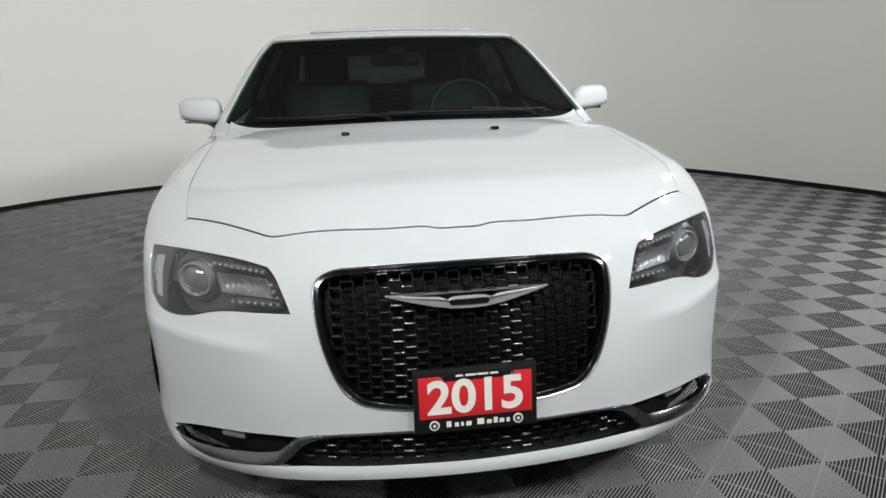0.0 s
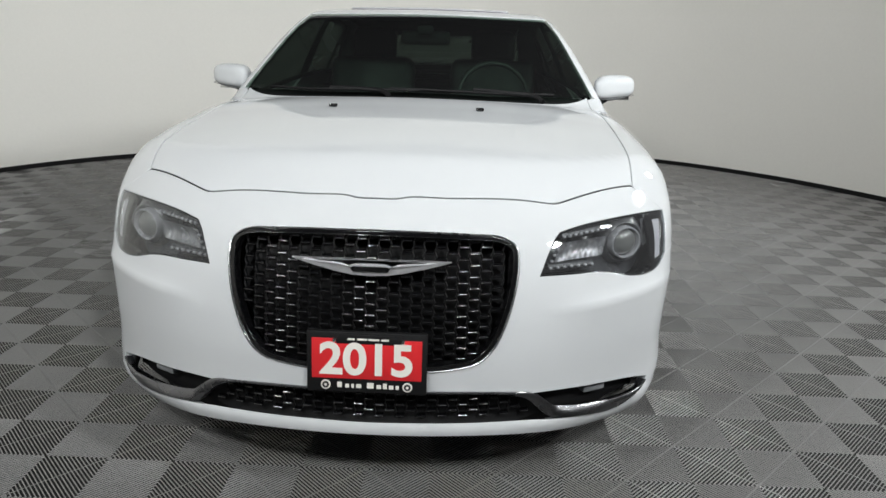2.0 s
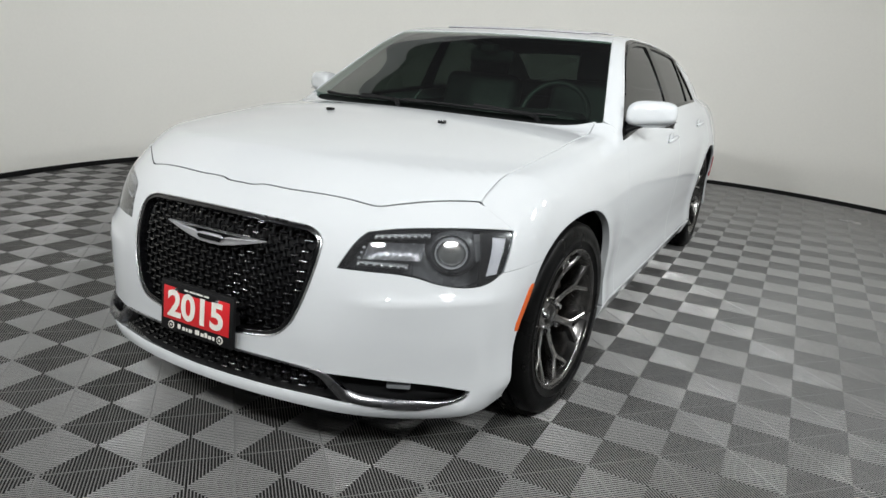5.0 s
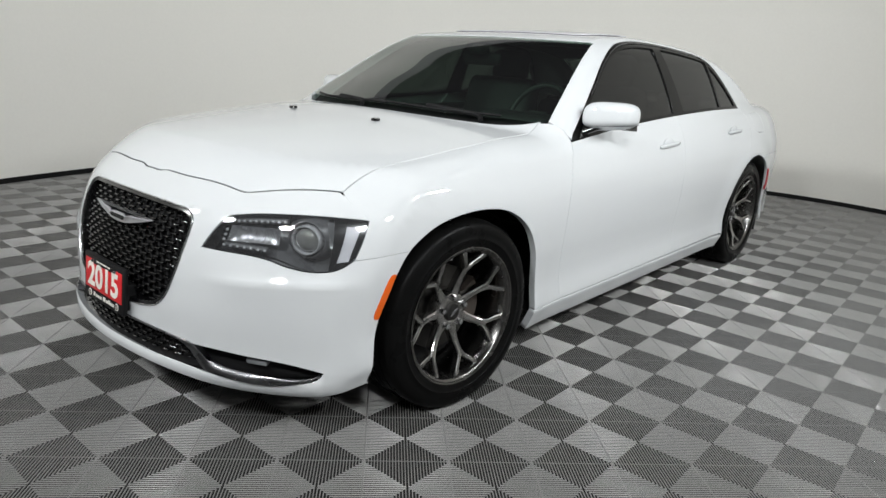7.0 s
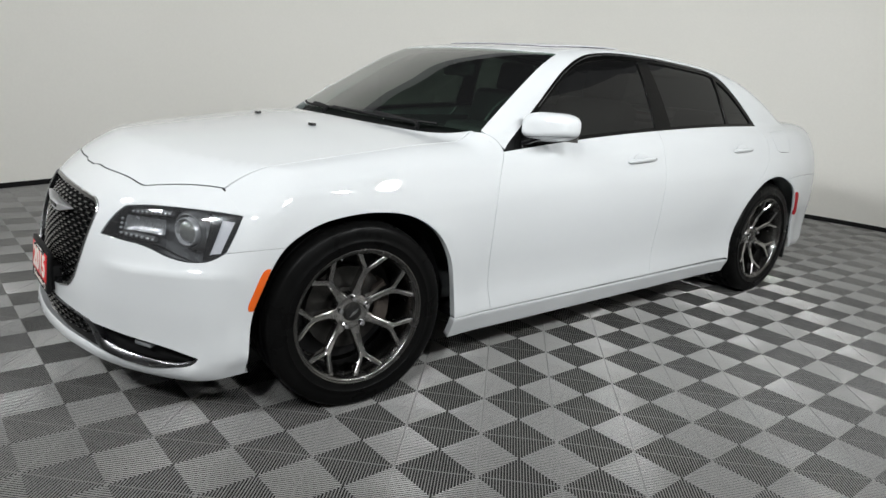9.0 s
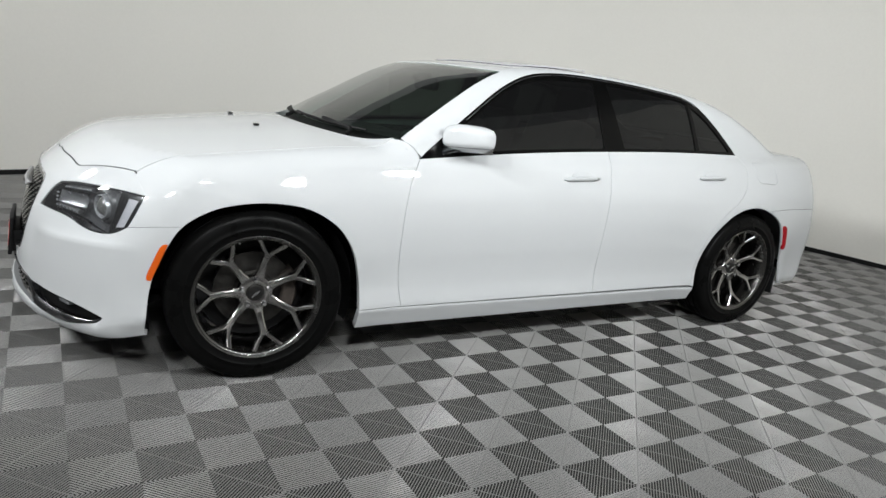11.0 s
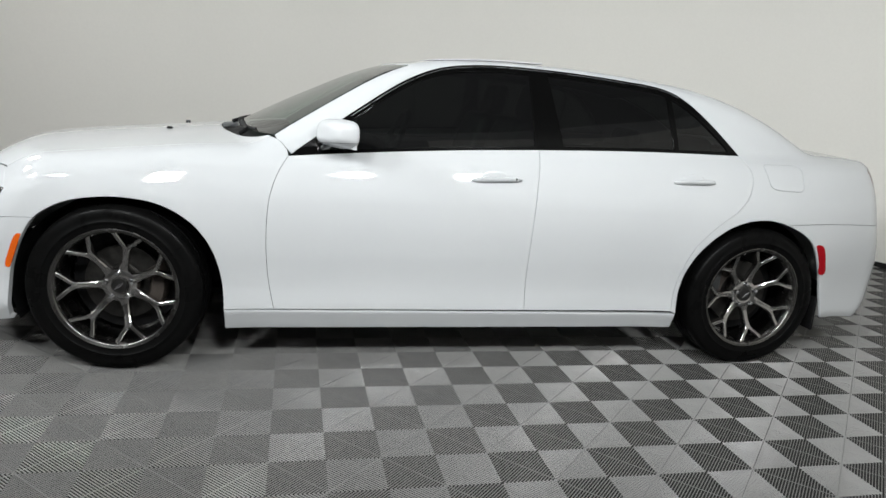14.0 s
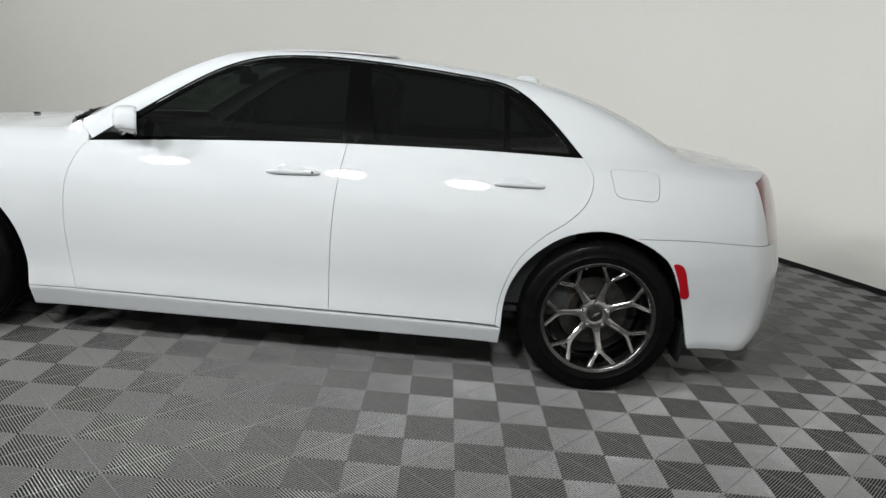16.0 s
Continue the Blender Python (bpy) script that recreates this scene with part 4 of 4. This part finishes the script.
for s in (1, -1):
    m = s < 0
    lamp = sheet("headlight", skin(NOSE, lamp_loop, cell=0.02, gap=0.0025, sink=0.0, lip=0.006), CLEAR, car, "clear headlight lens over a grey housing", mirror=m)
    sheet("housing", skin(NOSE, inset(NOSE, lamp_loop, 0.002), cell=0.02, sink=0.085, lip=0), HOUSING, lamp, "grey lamp housing", mirror=m)
    sheet("bezel", skin(NOSE, lamp_loop, [lamp_inner], cell=0.012, gap=0.003, sink=0.005, lip=0.06), GLOSS_BLACK, lamp, "gloss black bezel", mirror=m)
    sheet("end_bezel", skin(NOSE, end_outer, [end_panel], cell=0.01, gap=0.0, sink=0.006, lip=0.012), GLOSS_BLACK, lamp, "gloss black end frame", mirror=m)
    sheet("light_guide", skin(NOSE, end_panel, cell=0.01, gap=-0.001, sink=0.010, lip=0), FROST, lamp, "pale frosted light guide", mirror=m)
    aim = pose(s * 0.702, -0.552, 0.712, 0, 0, 24 * s)
    b = lathe_bm([(0.03, 0.051), (-0.012, 0.050), (-0.016, 0.048), (-0.016, 0.0455), (-0.010, 0.043), (0.03, 0.042)], "Y", 40)
    bmesh.ops.transform(b, matrix=aim, verts=b.verts)
    part("projector_ring", b, REFLECT, lamp, "chrome projector ring")
    b = lathe_bm([(0.02, 0.043), (0.0, 0.043), (-0.012, 0.036), (-0.020, 0.021), (-0.023, 0.0)], "Y", 32)
    bmesh.ops.transform(b, matrix=aim, verts=b.verts)
    part("projector", b, GLOBE, lamp, "glassy round projector")
    b = lathe_bm([(0.035, 0.085), (0.0, 0.066), (-0.004, 0.060), (0.01, 0.052)], "Y", 40)
    bmesh.ops.transform(b, matrix=aim, verts=b.verts)
    part("projector_shroud", b, SHROUD, lamp, "dark shroud round the projector")
    slab([(s * 0.500, -0.690, 0.738), (s * 0.640, -0.605, 0.742), (s * 0.632, -0.609, 0.684), (s * 0.486, -0.703, 0.684)], 0.003, REFLECT, lamp, "reflector", "ribbed silver indicator reflector", 9)
    slab([(s * 0.752, -0.515, 0.776), (s * 0.796, -0.470, 0.776), (s * 0.798, -0.478, 0.700), (s * 0.768, -0.515, 0.690)], 0.003, REFLECT, lamp, "side_reflector", "silver side reflector", 0)
    for row, (x0, x1, y0, y1, z0, z1) in enumerate(((0.512, 0.645, -0.682, -0.602, 0.752, 0.764), (0.476, 0.60, -0.716, -0.648, 0.668, 0.664))):
        shelf = tube_bm([(s * (x0 - 0.01), y0 + 0.02, z0), (s * x1, y1 + 0.02, z1)], 0.010, 8)
        part("led_shelf", shelf, SHROUD, lamp)
        for k in range(9 - 2 * row):
            u = k / (8 - 2 * row)
            q = bmesh.new()
            bmesh.ops.create_icosphere(q, subdivisions=2, radius=0.0054)
            bmesh.ops.translate(q, vec=(s * (x0 + (x1 - x0) * u), y0 + (y1 - y0) * u + 0.008, z0 + (z1 - z0) * u), verts=q.verts)
            part("led", q, LED, lamp)
    for k in range(3):
        q = bmesh.new()
        bmesh.ops.create_icosphere(q, subdivisions=2, radius=0.0054)
        bmesh.ops.translate(q, vec=(s * (0.478 + 0.007 * k), -0.708 + 0.002 * k, 0.688 + 0.018 * k), verts=q.verts)
        part("led", q, LED, lamp)

# side lamps, reflectors, flaps
amber = rs([(-0.350, 0.601), (-0.362, 0.602), (-0.374, 0.590), (-0.402, 0.520), (-0.420, 0.462), (-0.417, 0.450), (-0.404, 0.450)], 0.008)
amber = np.concatenate([amber[:-1], rs([(-0.404, 0.450), (-0.381, 0.515), (-0.350, 0.601)], 0.008)[:-1]])
pair("side_marker", bumped(amber, TUBE, 0.003), AMBER, car, "orange side marker on the bumper")
red = rs([(3.345, 0.655), (3.365, 0.660), (3.392, 0.645), (3.425, 0.560), (3.437, 0.515), (3.428, 0.502), (3.405, 0.505)], 0.008)
red = np.concatenate([red[:-1], rs([(3.405, 0.505), (3.385, 0.570), (3.345, 0.655)], 0.008)[:-1]])
pair("rear_reflector", bumped(red, TUBE, 0.006), RED_LENS, car, "red side reflector on the rear bumper")
flap = box_bm((0.13, 0.014, 0.18), (0.840, 3.452, 0.275), 0.004, None)
twin("mud_flap", flap, MATTE_BLACK, label="black plastic mud flap")

# mirrors
mir = bmesh.new()
bmesh.ops.create_uvsphere(mir, u_segments=40, v_segments=24, radius=1)
for v in mir.verts:
    x, y, z = v.co
    e = 0.62
    x, y, z = [math.copysign(abs(c) ** e, c) for c in (x, y, z)]
    y = min(y, 0.62)
    k = 1 - 0.10 * x
    if z < 0:
        z *= 0.62 + 0.38 * (y + 1) / 1.62
    v.co = (0.932 + 0.102 * x, 0.925 + 0.066 * y + 0.045 * x, 1.092 + 0.066 * z * k + 0.006 * x)
mirrors = twin("door_mirror", mir, PAINT, label="white door mirror housing", angle=50)
for s, mo in zip((1, -1), mirrors):
    b = box_bm((0.185, 0.004, 0.11), (0, 0, 0), 0.0015)
    for v in b.verts:
        v.co.x *= 1 - 0.6 * v.co.z
    bmesh.ops.transform(b, matrix=pose(s * 0.936, 0.964, 1.088, 0, 0, 22 * s), verts=b.verts)
    part("mirror_glass", b, material("mirror", (0.8, 0.8, 0.8), 0.02, 1.0), mo, "mirror glass")
    part("mirror_foot", tube_bm([(s * 0.815, 0.86, 1.02), (s * 0.86, 0.885, 1.04), (s * 0.91, 0.92, 1.06)], [0.040, 0.030, 0.024], 14, False, 0.6), GLOSS_BLACK, mo, "black mirror foot")
    seam = []
    for k in range(49):
        a = 2 * math.pi * k / 48
        cx, cy = math.copysign(abs(math.cos(a)) ** 0.62, math.cos(a)), math.copysign(abs(math.sin(a)) ** 0.62, math.sin(a))
        seam.append((s * (0.934 + 0.1015 * cx), 0.925 + 0.0595 * min(cy, 0.62) + 0.045 * cx, 1.055 + 0.008 * cx))
    part("mirror_seam", tube_bm(seam[:-1], 0.0011, 6, True), RIM_DARK, mo)

# door handles: a bowed bar over a shallow dish
for y0, y1, z0, z1, doors in ((1.530, 1.765, 0.908, 0.916, door_f), (2.520, 2.735, 0.938, 0.944, door_r)):
    ys = np.linspace(y0, y1, 25)
    base = on_side(np.stack([ys, np.linspace(z0, z1, 25)], 1))
    nn = normals(base)
    u = np.linspace(-1, 1, 25)
    bowed = base + nn * (0.011 * (1 - u ** 4))[:, None] + nn * 0.003
    bar = tube_bm([tuple(q) for q in bowed], list(np.interp(np.abs(u), (0, 0.8, 1), (0.0135, 0.013, 0.007))), 12, False, 0.8)
    for d, b in zip(doors, (bar, mirror_bm(bar))):
        part("door_handle", b, PAINT, d, "white pull handle")
    cup = bmesh.new()
    bmesh.ops.create_uvsphere(cup, u_segments=24, v_segments=12, radius=1)
    mid = base[12] + nn[12] * -0.002
    for v in cup.verts:
        v.co = (mid[0] + 0.006 * v.co.x, mid[1] - 0.01 + 0.062 * v.co.y, mid[2] + 0.012 + 0.030 * v.co.z)
    for d, b in zip(doors, (cup, mirror_bm(cup))):
        part("handle_dish", b, PAINT, d)
    if y0 < 2:
        lock = lathe_bm([(0.0, 0.0055), (0.006, 0.005), (0.007, 0.0)], "X", 14)
        q = bowed[21] + nn[21] * 0.008
        bmesh.ops.translate(lock, vec=tuple(q), verts=lock.verts)
        part("lock", lock, CHROME, door_f[0])

# washers, wipers, aerial, sunroof
for s in (1, -1):
    q = on_top([(s * 0.278, 0.112)])[0]
    part("washer_jet", box_bm((0.030, 0.026, 0.014), (q[0], q[1], q[2] + 0.006), 0.004), GLOSS_BLACK, car, "black washer jet on the hood")
for pts in ([(0.60, 0.59), (0.35, 0.50), (0.10, 0.465), (-0.10, 0.470)], [(0.02, 0.455), (-0.20, 0.470), (-0.45, 0.525), (-0.64, 0.61)]):
    w = rt(pts, 0.03) + [0, -0.03, -0.012]
    part("wiper", tube_bm([tuple(q) for q in w], 0.006, 8, False, 1.0), MATTE_BLACK, car, "black windscreen wiper")
for pts in ([(0.55, 0.50), (0.52, 0.53), (0.42, 0.51), (0.25, 0.485)], [(-0.10, 0.40), (-0.13, 0.44), (-0.20, 0.46), (-0.36, 0.50)]):
    w = rt(pts, 0.03) + [0, -0.02, -0.006]
    part("wiper_arm", tube_bm([tuple(q) for q in w], 0.011, 8), MATTE_BLACK, car)
fin = bmesh.new()
bmesh.ops.create_uvsphere(fin, u_segments=20, v_segments=12, radius=1)
fz = on_top([(0.0, 2.70)])[0][2]
for v in fin.verts:
    v.co = (0.018 * v.co.x, 2.70 + 0.065 * v.co.y - 0.0 * v.co.z, fz + 0.028 * v.co.z)
part("roof_aerial", fin, PAINT, car, "small white roof aerial")
sun = closed(both(rt([(0, 1.415), (0.38, 1.425), (0.43, 1.45)])), rt([(0.43, 1.45), (0.43, 1.96)]), both(rt([(0, 2.00), (0.38, 1.995), (0.43, 1.96)]))[::-1], rt([(-0.43, 1.96), (-0.43, 1.45)]))
# the roof is uncut: this black sheet paints the opening's shade
sheet("sunroof_opening", bumped(sun, TOP, 0.002), MATTE_BLACK, car, "black sheet for the shade of the sunroof opening")
sp, sf, sn = skin(TOP, sun, cell=0.04, gap=0.004, sink=-0.007, lip=0.006)
sp = sp + np.stack([0 * sp[:, 0], 0 * sp[:, 0], 0.007 * np.clip((sp[:, 1] - 1.42) / 0.58, 0, 1)], 1)
sn = sn + [0, -0.012, 0]
# pale material paints the white wall's reflection onto the sunroof glass
sheet("sunroof_glass", (sp, sf, sn / np.linalg.norm(sn, axis=1, keepdims=True)), FROST, car, "glass sunroof panel tilted up at its rear, reflection put in as pale colour")
sheet("roof_lining", skin(TOP, closed(both(screen_top), roof_side, both(roof_back)[::-1], flip(roof_side * [-1, 1, 1])), cell=0.1, gap=0.02, sink=0.04, lip=0), CABIN, car, "dark roof lining")

# cabin
part("cabin_floor", box_bm((1.56, 2.5, 0.05), (0, 1.75, 0.34), 0.01), CABIN, car)
for s in (1, -1):
    part("door_lining", box_bm((0.05, 2.25, 0.62), (s * 0.80, 1.80, 0.68), 0.02), CABIN, car, "dark door lining")
dash = box_bm((1.56, 0.52, 0.30), (0, 0.90, 0.855), 0.07, None, 4)
part("dashboard", dash, CABIN, car, "dark soft dashboard")
part("instrument_hood", box_bm((0.42, 0.22, 0.10), (0.36, 1.06, 1.00), 0.04, None, 4), CABIN, car)
wheel_ring = tube_bm([(0.185 * math.cos(a), 0, 0.185 * math.sin(a)) for a in [2 * math.pi * k / 40 for k in range(40)]], 0.015, 10, True)
steer = part("steering_wheel", wheel_ring, LEATHER, car, "black leather steering wheel")
steer.matrix_basis = pose(0.36, 1.20, 1.00, -24, 0, 0)
part("steering_hub", box_bm((0.30, 0.03, 0.05), (0, 0.0, 0), 0.012), CABIN, steer)
part("steering_boss", box_bm((0.12, 0.05, 0.13), (0, -0.01, -0.03), 0.02), CABIN, steer)
part("mirror_inside", box_bm((0.25, 0.04, 0.07), (0, 1.17, 1.305), 0.018, None, 3), MATTE_BLACK, car, "inside mirror")
part("mirror_stalk", box_bm((0.08, 0.09, 0.045), (0, 1.135, 1.345), 0.012), MATTE_BLACK, car)


def seat(x, y, width, name, tall):
    st = new(name)
    st.parent = car
    st.matrix_basis = pose(x, y, 0.36)
    part("cushion", box_bm((width, 0.52, 0.18), (0, 0.0, 0.14), 0.06, None, 4), LEATHER, st)
    part("backrest", box_bm((width, 0.16, tall), (0, 0, 0), 0.06, pose(0, 0.34, 0.17 + tall / 2, -18, 0, 0), 4), LEATHER, st)
    return st


for x in (0.37, -0.37):
    st = seat(x, 1.45, 0.52, "front_seat", 0.66)
    part("headrest", box_bm((0.27, 0.10, 0.20), (0, 0, 0), 0.045, pose(0, 0.49, 0.90, -12, 0, 0), 4), LEATHER, st)
st = seat(0, 2.42, 1.36, "rear_bench", 0.50)
for x in (0.40, -0.40):
    part("headrest", box_bm((0.30, 0.10, 0.16), (0, 0, 0), 0.045, pose(x, 0.46, 0.70, -12, 0, 0), 4), LEATHER, st)
part("parcel_shelf", box_bm((1.30, 0.55, 0.04), (0, 3.12, 1.03), 0.01), CABIN, car, "dark rear shelf")


# ---- the car sits a little low over its front wheels ----
drop_y = pch((-1.0, 0.45, 0.7, 1.2, 1.9, 2.4), (1.0, 1.0, 0.8, 0.42, 0.06, 0.0))
pull_y = pch((-1.0, -0.4, 0.0, 0.3, 0.7, 1.75, 2.9, 4.2), (-0.010, -0.010, 0.0, -0.004, -0.024, -0.024, 0.0, 0.0))


def settle(p):
    q = p.copy()
    q[:, 2] -= np.where(p[:, 1] > 2.4, 0, drop_y(p[:, 1])) * 0.0485 * np.clip(p[:, 2] - 0.38, 0, None)
    q[:, 1] += np.where(p[:, 1] > 2.9, 0, pull_y(p[:, 1]))
    return q


def still(ob):
    """True where a part is built in the car's own space."""
    while ob is not car:
        if ob.matrix_basis != Matrix.Identity(4):
            return False
        ob = ob.parent
    return True


for ob in car.children_recursive:
    if ob.type == "MESH" and still(ob):
        co = np.empty(len(ob.data.vertices) * 3)
        ob.data.vertices.foreach_get("co", co)
        ob.data.vertices.foreach_set("co", settle(co.reshape(-1, 3)).ravel())
        ob.data.update()


# ---- the studio ----
WALL_R = (4.70, 4.45, 4.52, 4.62, 4.58, 4.33, 4.33, 4.62, 4.69, 4.69, 4.72, 5.05, 6.0, 6.5, 6.6, 6.24, 5.58, 5.02)


def wall_radius(a):
    """The wall's distance from (0.12, 2) towards the angle a, smooth between bearings 20 degrees apart."""
    u = (a % (2 * math.pi)) / math.radians(20)
    i, f = int(u), u - int(u)
    p, q, r, t = [WALL_R[(i + k) % 18] for k in (-1, 0, 1, 2)]
    return q * (1 + 2 * f) * (1 - f) ** 2 + (r - p) / 2 * f * (1 - f) ** 2 + r * f * f * (3 - 2 * f) + (t - q) / 2 * f * f * (f - 1)


def wall_point(a, grow=0.0):
    """Plan of the round wall: a from 0 to 2 pi."""
    r = wall_radius(a) + grow
    return (0.12 + r * math.cos(a), 2.0 + r * math.sin(a))


def ring_wall(name, z0, z1, grow0, grow1, mat, label, first=0, last=360, n=160):
    bm = bmesh.new()
    prof = [(grow0, z0), (grow0, z1), (grow1, z1), (grow1, z0)]
    rows = []
    for k in range(n):
        a = radians(first + (last - first) * k / (n if last - first == 360 else n - 1))
        rows.append([bm.verts.new((*wall_point(a, g), z)) for g, z in prof])
    for k in range(n if last - first == 360 else n - 1):
        p, q = rows[k], rows[(k + 1) % n]
        for i in range(4):
            bm.faces.new((p[i], p[(i + 1) % 4], q[(i + 1) % 4], q[i]))
    if last - first != 360:
        bm.faces.new(rows[0])
        bm.faces.new(rows[-1])
    bmesh.ops.recalc_face_normals(bm, faces=bm.faces)
    return tagged(part(name, bm, mat, None, label, angle=30), category="wall", kind="structure")


ring_wall("wall_round", 0.04, 4.3, 0.0, 0.12, WALL_WHITE, "smooth off-white curved studio wall", 2, 246)
ring_wall("wall_dark", 0.04, 4.3, 0.0, 0.12, CURTAIN, "plain dark grey wall of the hall", 246, 362)
ring_wall("wall_upper", 4.3, 4.8, 0.03, 0.12, CEILING_DARK, "dark upper wall of the hall")
ring_wall("baseboard", 0.0, 0.045, -0.012, 0.10, MATTE_BLACK, "thin black strip at the wall's foot")
bm = bmesh.new()
bm.faces.new([bm.verts.new((*wall_point(2 * math.pi * k / 96, 0.2), 4.8)) for k in range(96)])
bmesh.ops.solidify(bm, geom=bm.faces[:], thickness=-0.1)
tagged(part("ceiling", bm, CEILING_DARK, None, "dark plain hall ceiling"), category="ceiling", kind="structure")

LAMP_GLOW = material("lamp_glow", (1, 1, 1), 0.4)
LAMP_GLOW.node_tree.nodes["Principled BSDF"].inputs["Emission Color"].default_value = (1.0, 0.97, 0.92, 1)
LAMP_GLOW.node_tree.nodes["Principled BSDF"].inputs["Emission Strength"].default_value = 40
for lx, ly, share in LAMPS:
    lamp = new("floodlight")
    lamp.matrix_basis = look((lx, ly, LAMP_Z), (-0.6 * lx, 1.8 - 0.6 * (ly - 1.8), 1.4))
    tagged(lamp, "round metal floodlight aimed down at the car", "floodlight", "floodlights")
    part("shade", lathe_bm([(0.12, 0.05), (0.10, 0.14), (0.0, 0.24), (-0.02, 0.245), (0.0, 0.235), (0.095, 0.13)], "Z", 40), RIM_DARK, lamp)
    part("stem", lathe_bm([(0.11, 0.0), (0.11, 0.02), (0.45, 0.02), (0.45, 0.0)], "Z", 12), MATTE_BLACK, lamp)
    part("bulb", lathe_bm([(0.03, 0.0), (0.03, 0.21), (0.025, 0.215), (0.02, 0.21), (0.018, 0.0)], "Z", 32), LAMP_GLOW, lamp, "bright white round light")
    ld = bpy.data.lights.new("lamp_light", "AREA")
    ld.spread = radians(125)
    ld.shape, ld.size, ld.energy, ld.color = "DISK", 0.42, LAMP_POWER * share, (0.955, 1.0, 1.02)
    lo = new("light", ld)
    lo.parent = lamp
    lo.location = (0, 0, -0.03)

# ---- ribbed floor tiles ----
PITCH, TURN_FLOOR = 0.1955, 0.6
OFF = (-0.039, 0.061)
RIB_HALF = 0.19


RIB = ((-1.0, -0.0034), (-0.92, -0.0016), (-0.55, -0.0004), (0.0, 0.0), (0.55, -0.0004), (0.92, -0.0016), (1.0, -0.0034))


def tile_data():
    """Four quarters of slanted round-topped ribs; the slant changes from quarter to quarter."""
    v, f, bars = [], [], []
    n = 28
    step = 2 * PITCH / n
    for qi in range(2):
        for qj in range(2):
            ox, oy = qi * PITCH, qj * PITCH
            sign = 1 if (qi + qj) % 2 == 0 else -1
            for k in range(n):
                # each line of the rib runs along u + v = c in the quarter's own square
                i = len(v)
                for off, z in RIB:
                    c = (k + 0.5 + RIB_HALF * off) * step
                    for px, py in ((max(0.0, c - PITCH), min(c, PITCH)), (min(c, PITCH), max(0.0, c - PITCH))):
                        v.append((ox + (px if sign > 0 else PITCH - px), oy + py, z))
                for m in range(len(RIB) - 1):
                    q = [i + 2 * m, i + 2 * m + 1, i + 2 * m + 3, i + 2 * m + 2]
                    f.append(q if sign > 0 else q[::-1])
            # cross bar along the other slant
            w = 0.003
            bar = [(0, w), (w, 0), (PITCH, PITCH - w), (PITCH - w, PITCH)]
            if sign < 0:
                bar = [(PITCH - x, y) for x, y in bar]
            i = len(v)
            v += [(ox + x, oy + y, -0.0006) for x, y in bar]
            bars.append(len(f))
            f.append([i, i + 1, i + 2, i + 3] if sign > 0 else [i + 3, i + 2, i + 1, i])
    return v, f, bars


tv, tf, tbars = tile_data()
tile_mesh = bpy.data.meshes.new("tile")
tile_mesh.from_pydata(tv, [], tf)
tile_mesh.materials.append(TILE_GREY)
tile_mesh.materials.append(TILE_BAR)
tile_mesh.polygons.foreach_set("use_smooth", [True] * len(tf))
for b in tbars:
    tile_mesh.polygons[b].material_index = 1
floor_turn = Matrix.Rotation(radians(TURN_FLOOR), 4, "Z")
# flat near-black sheet under the ribs, painted shade for the shallow gaps
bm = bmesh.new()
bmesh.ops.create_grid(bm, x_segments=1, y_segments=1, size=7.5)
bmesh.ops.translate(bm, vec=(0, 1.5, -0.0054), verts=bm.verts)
floor = tagged(part("floor", bm, PIT_SHADE, None, "grey ribbed plastic tiles in a checker of slanted ribs, black sheet below as gap shade"), category="floor", kind="structure")
near, far = [], []
for i in range(-14, 15):
    for j in range(-11, 20):
        x, y = OFF[0] + 2 * i * PITCH, OFF[1] + 2 * j * PITCH
        cx, cy = x + PITCH, y + PITCH
        if math.hypot(cx - 0.12, cy - 2.0) > wall_radius(math.atan2(cy - 2.0, cx - 0.12)) + 0.3:
            continue
        (near if (-1.3 < cx < 3.6 and -2.6 < cy < 5.0) else far).append((x, y))
near.sort(key=lambda q: (q[0] - 1.5) ** 2 + (q[1] - 1.0) ** 2)
near, far = near[:300], far + near[300:]
for x, y in near:
    ob = new("tile", tile_mesh)
    ob.parent = floor
    ob.matrix_basis = floor_turn @ pose(x, y, 0)
va, fa = np.array(tv), tf
allv, allf = [], []
for k, (x, y) in enumerate(far):
    allv.append(va + [x, y, 0])
    allf += [[i + k * len(va) for i in q] for q in fa]
far_mesh = bpy.data.meshes.new("tile_rest")
far_mesh.from_pydata(np.concatenate(allv).tolist(), [], allf)
far_mesh.materials.append(TILE_GREY)
far_mesh.materials.append(TILE_BAR)
far_mesh.polygons.foreach_set("use_smooth", [True] * len(allf))
for k in range(len(far)):
    for b in tbars:
        far_mesh.polygons[k * len(fa) + b].material_index = 1
far_ob = link("tiles", far_mesh, TILE_GREY, floor, "grey ribbed tiles further off")
far_ob.matrix_basis = floor_turn
tagged(far_ob, kind="stuff")
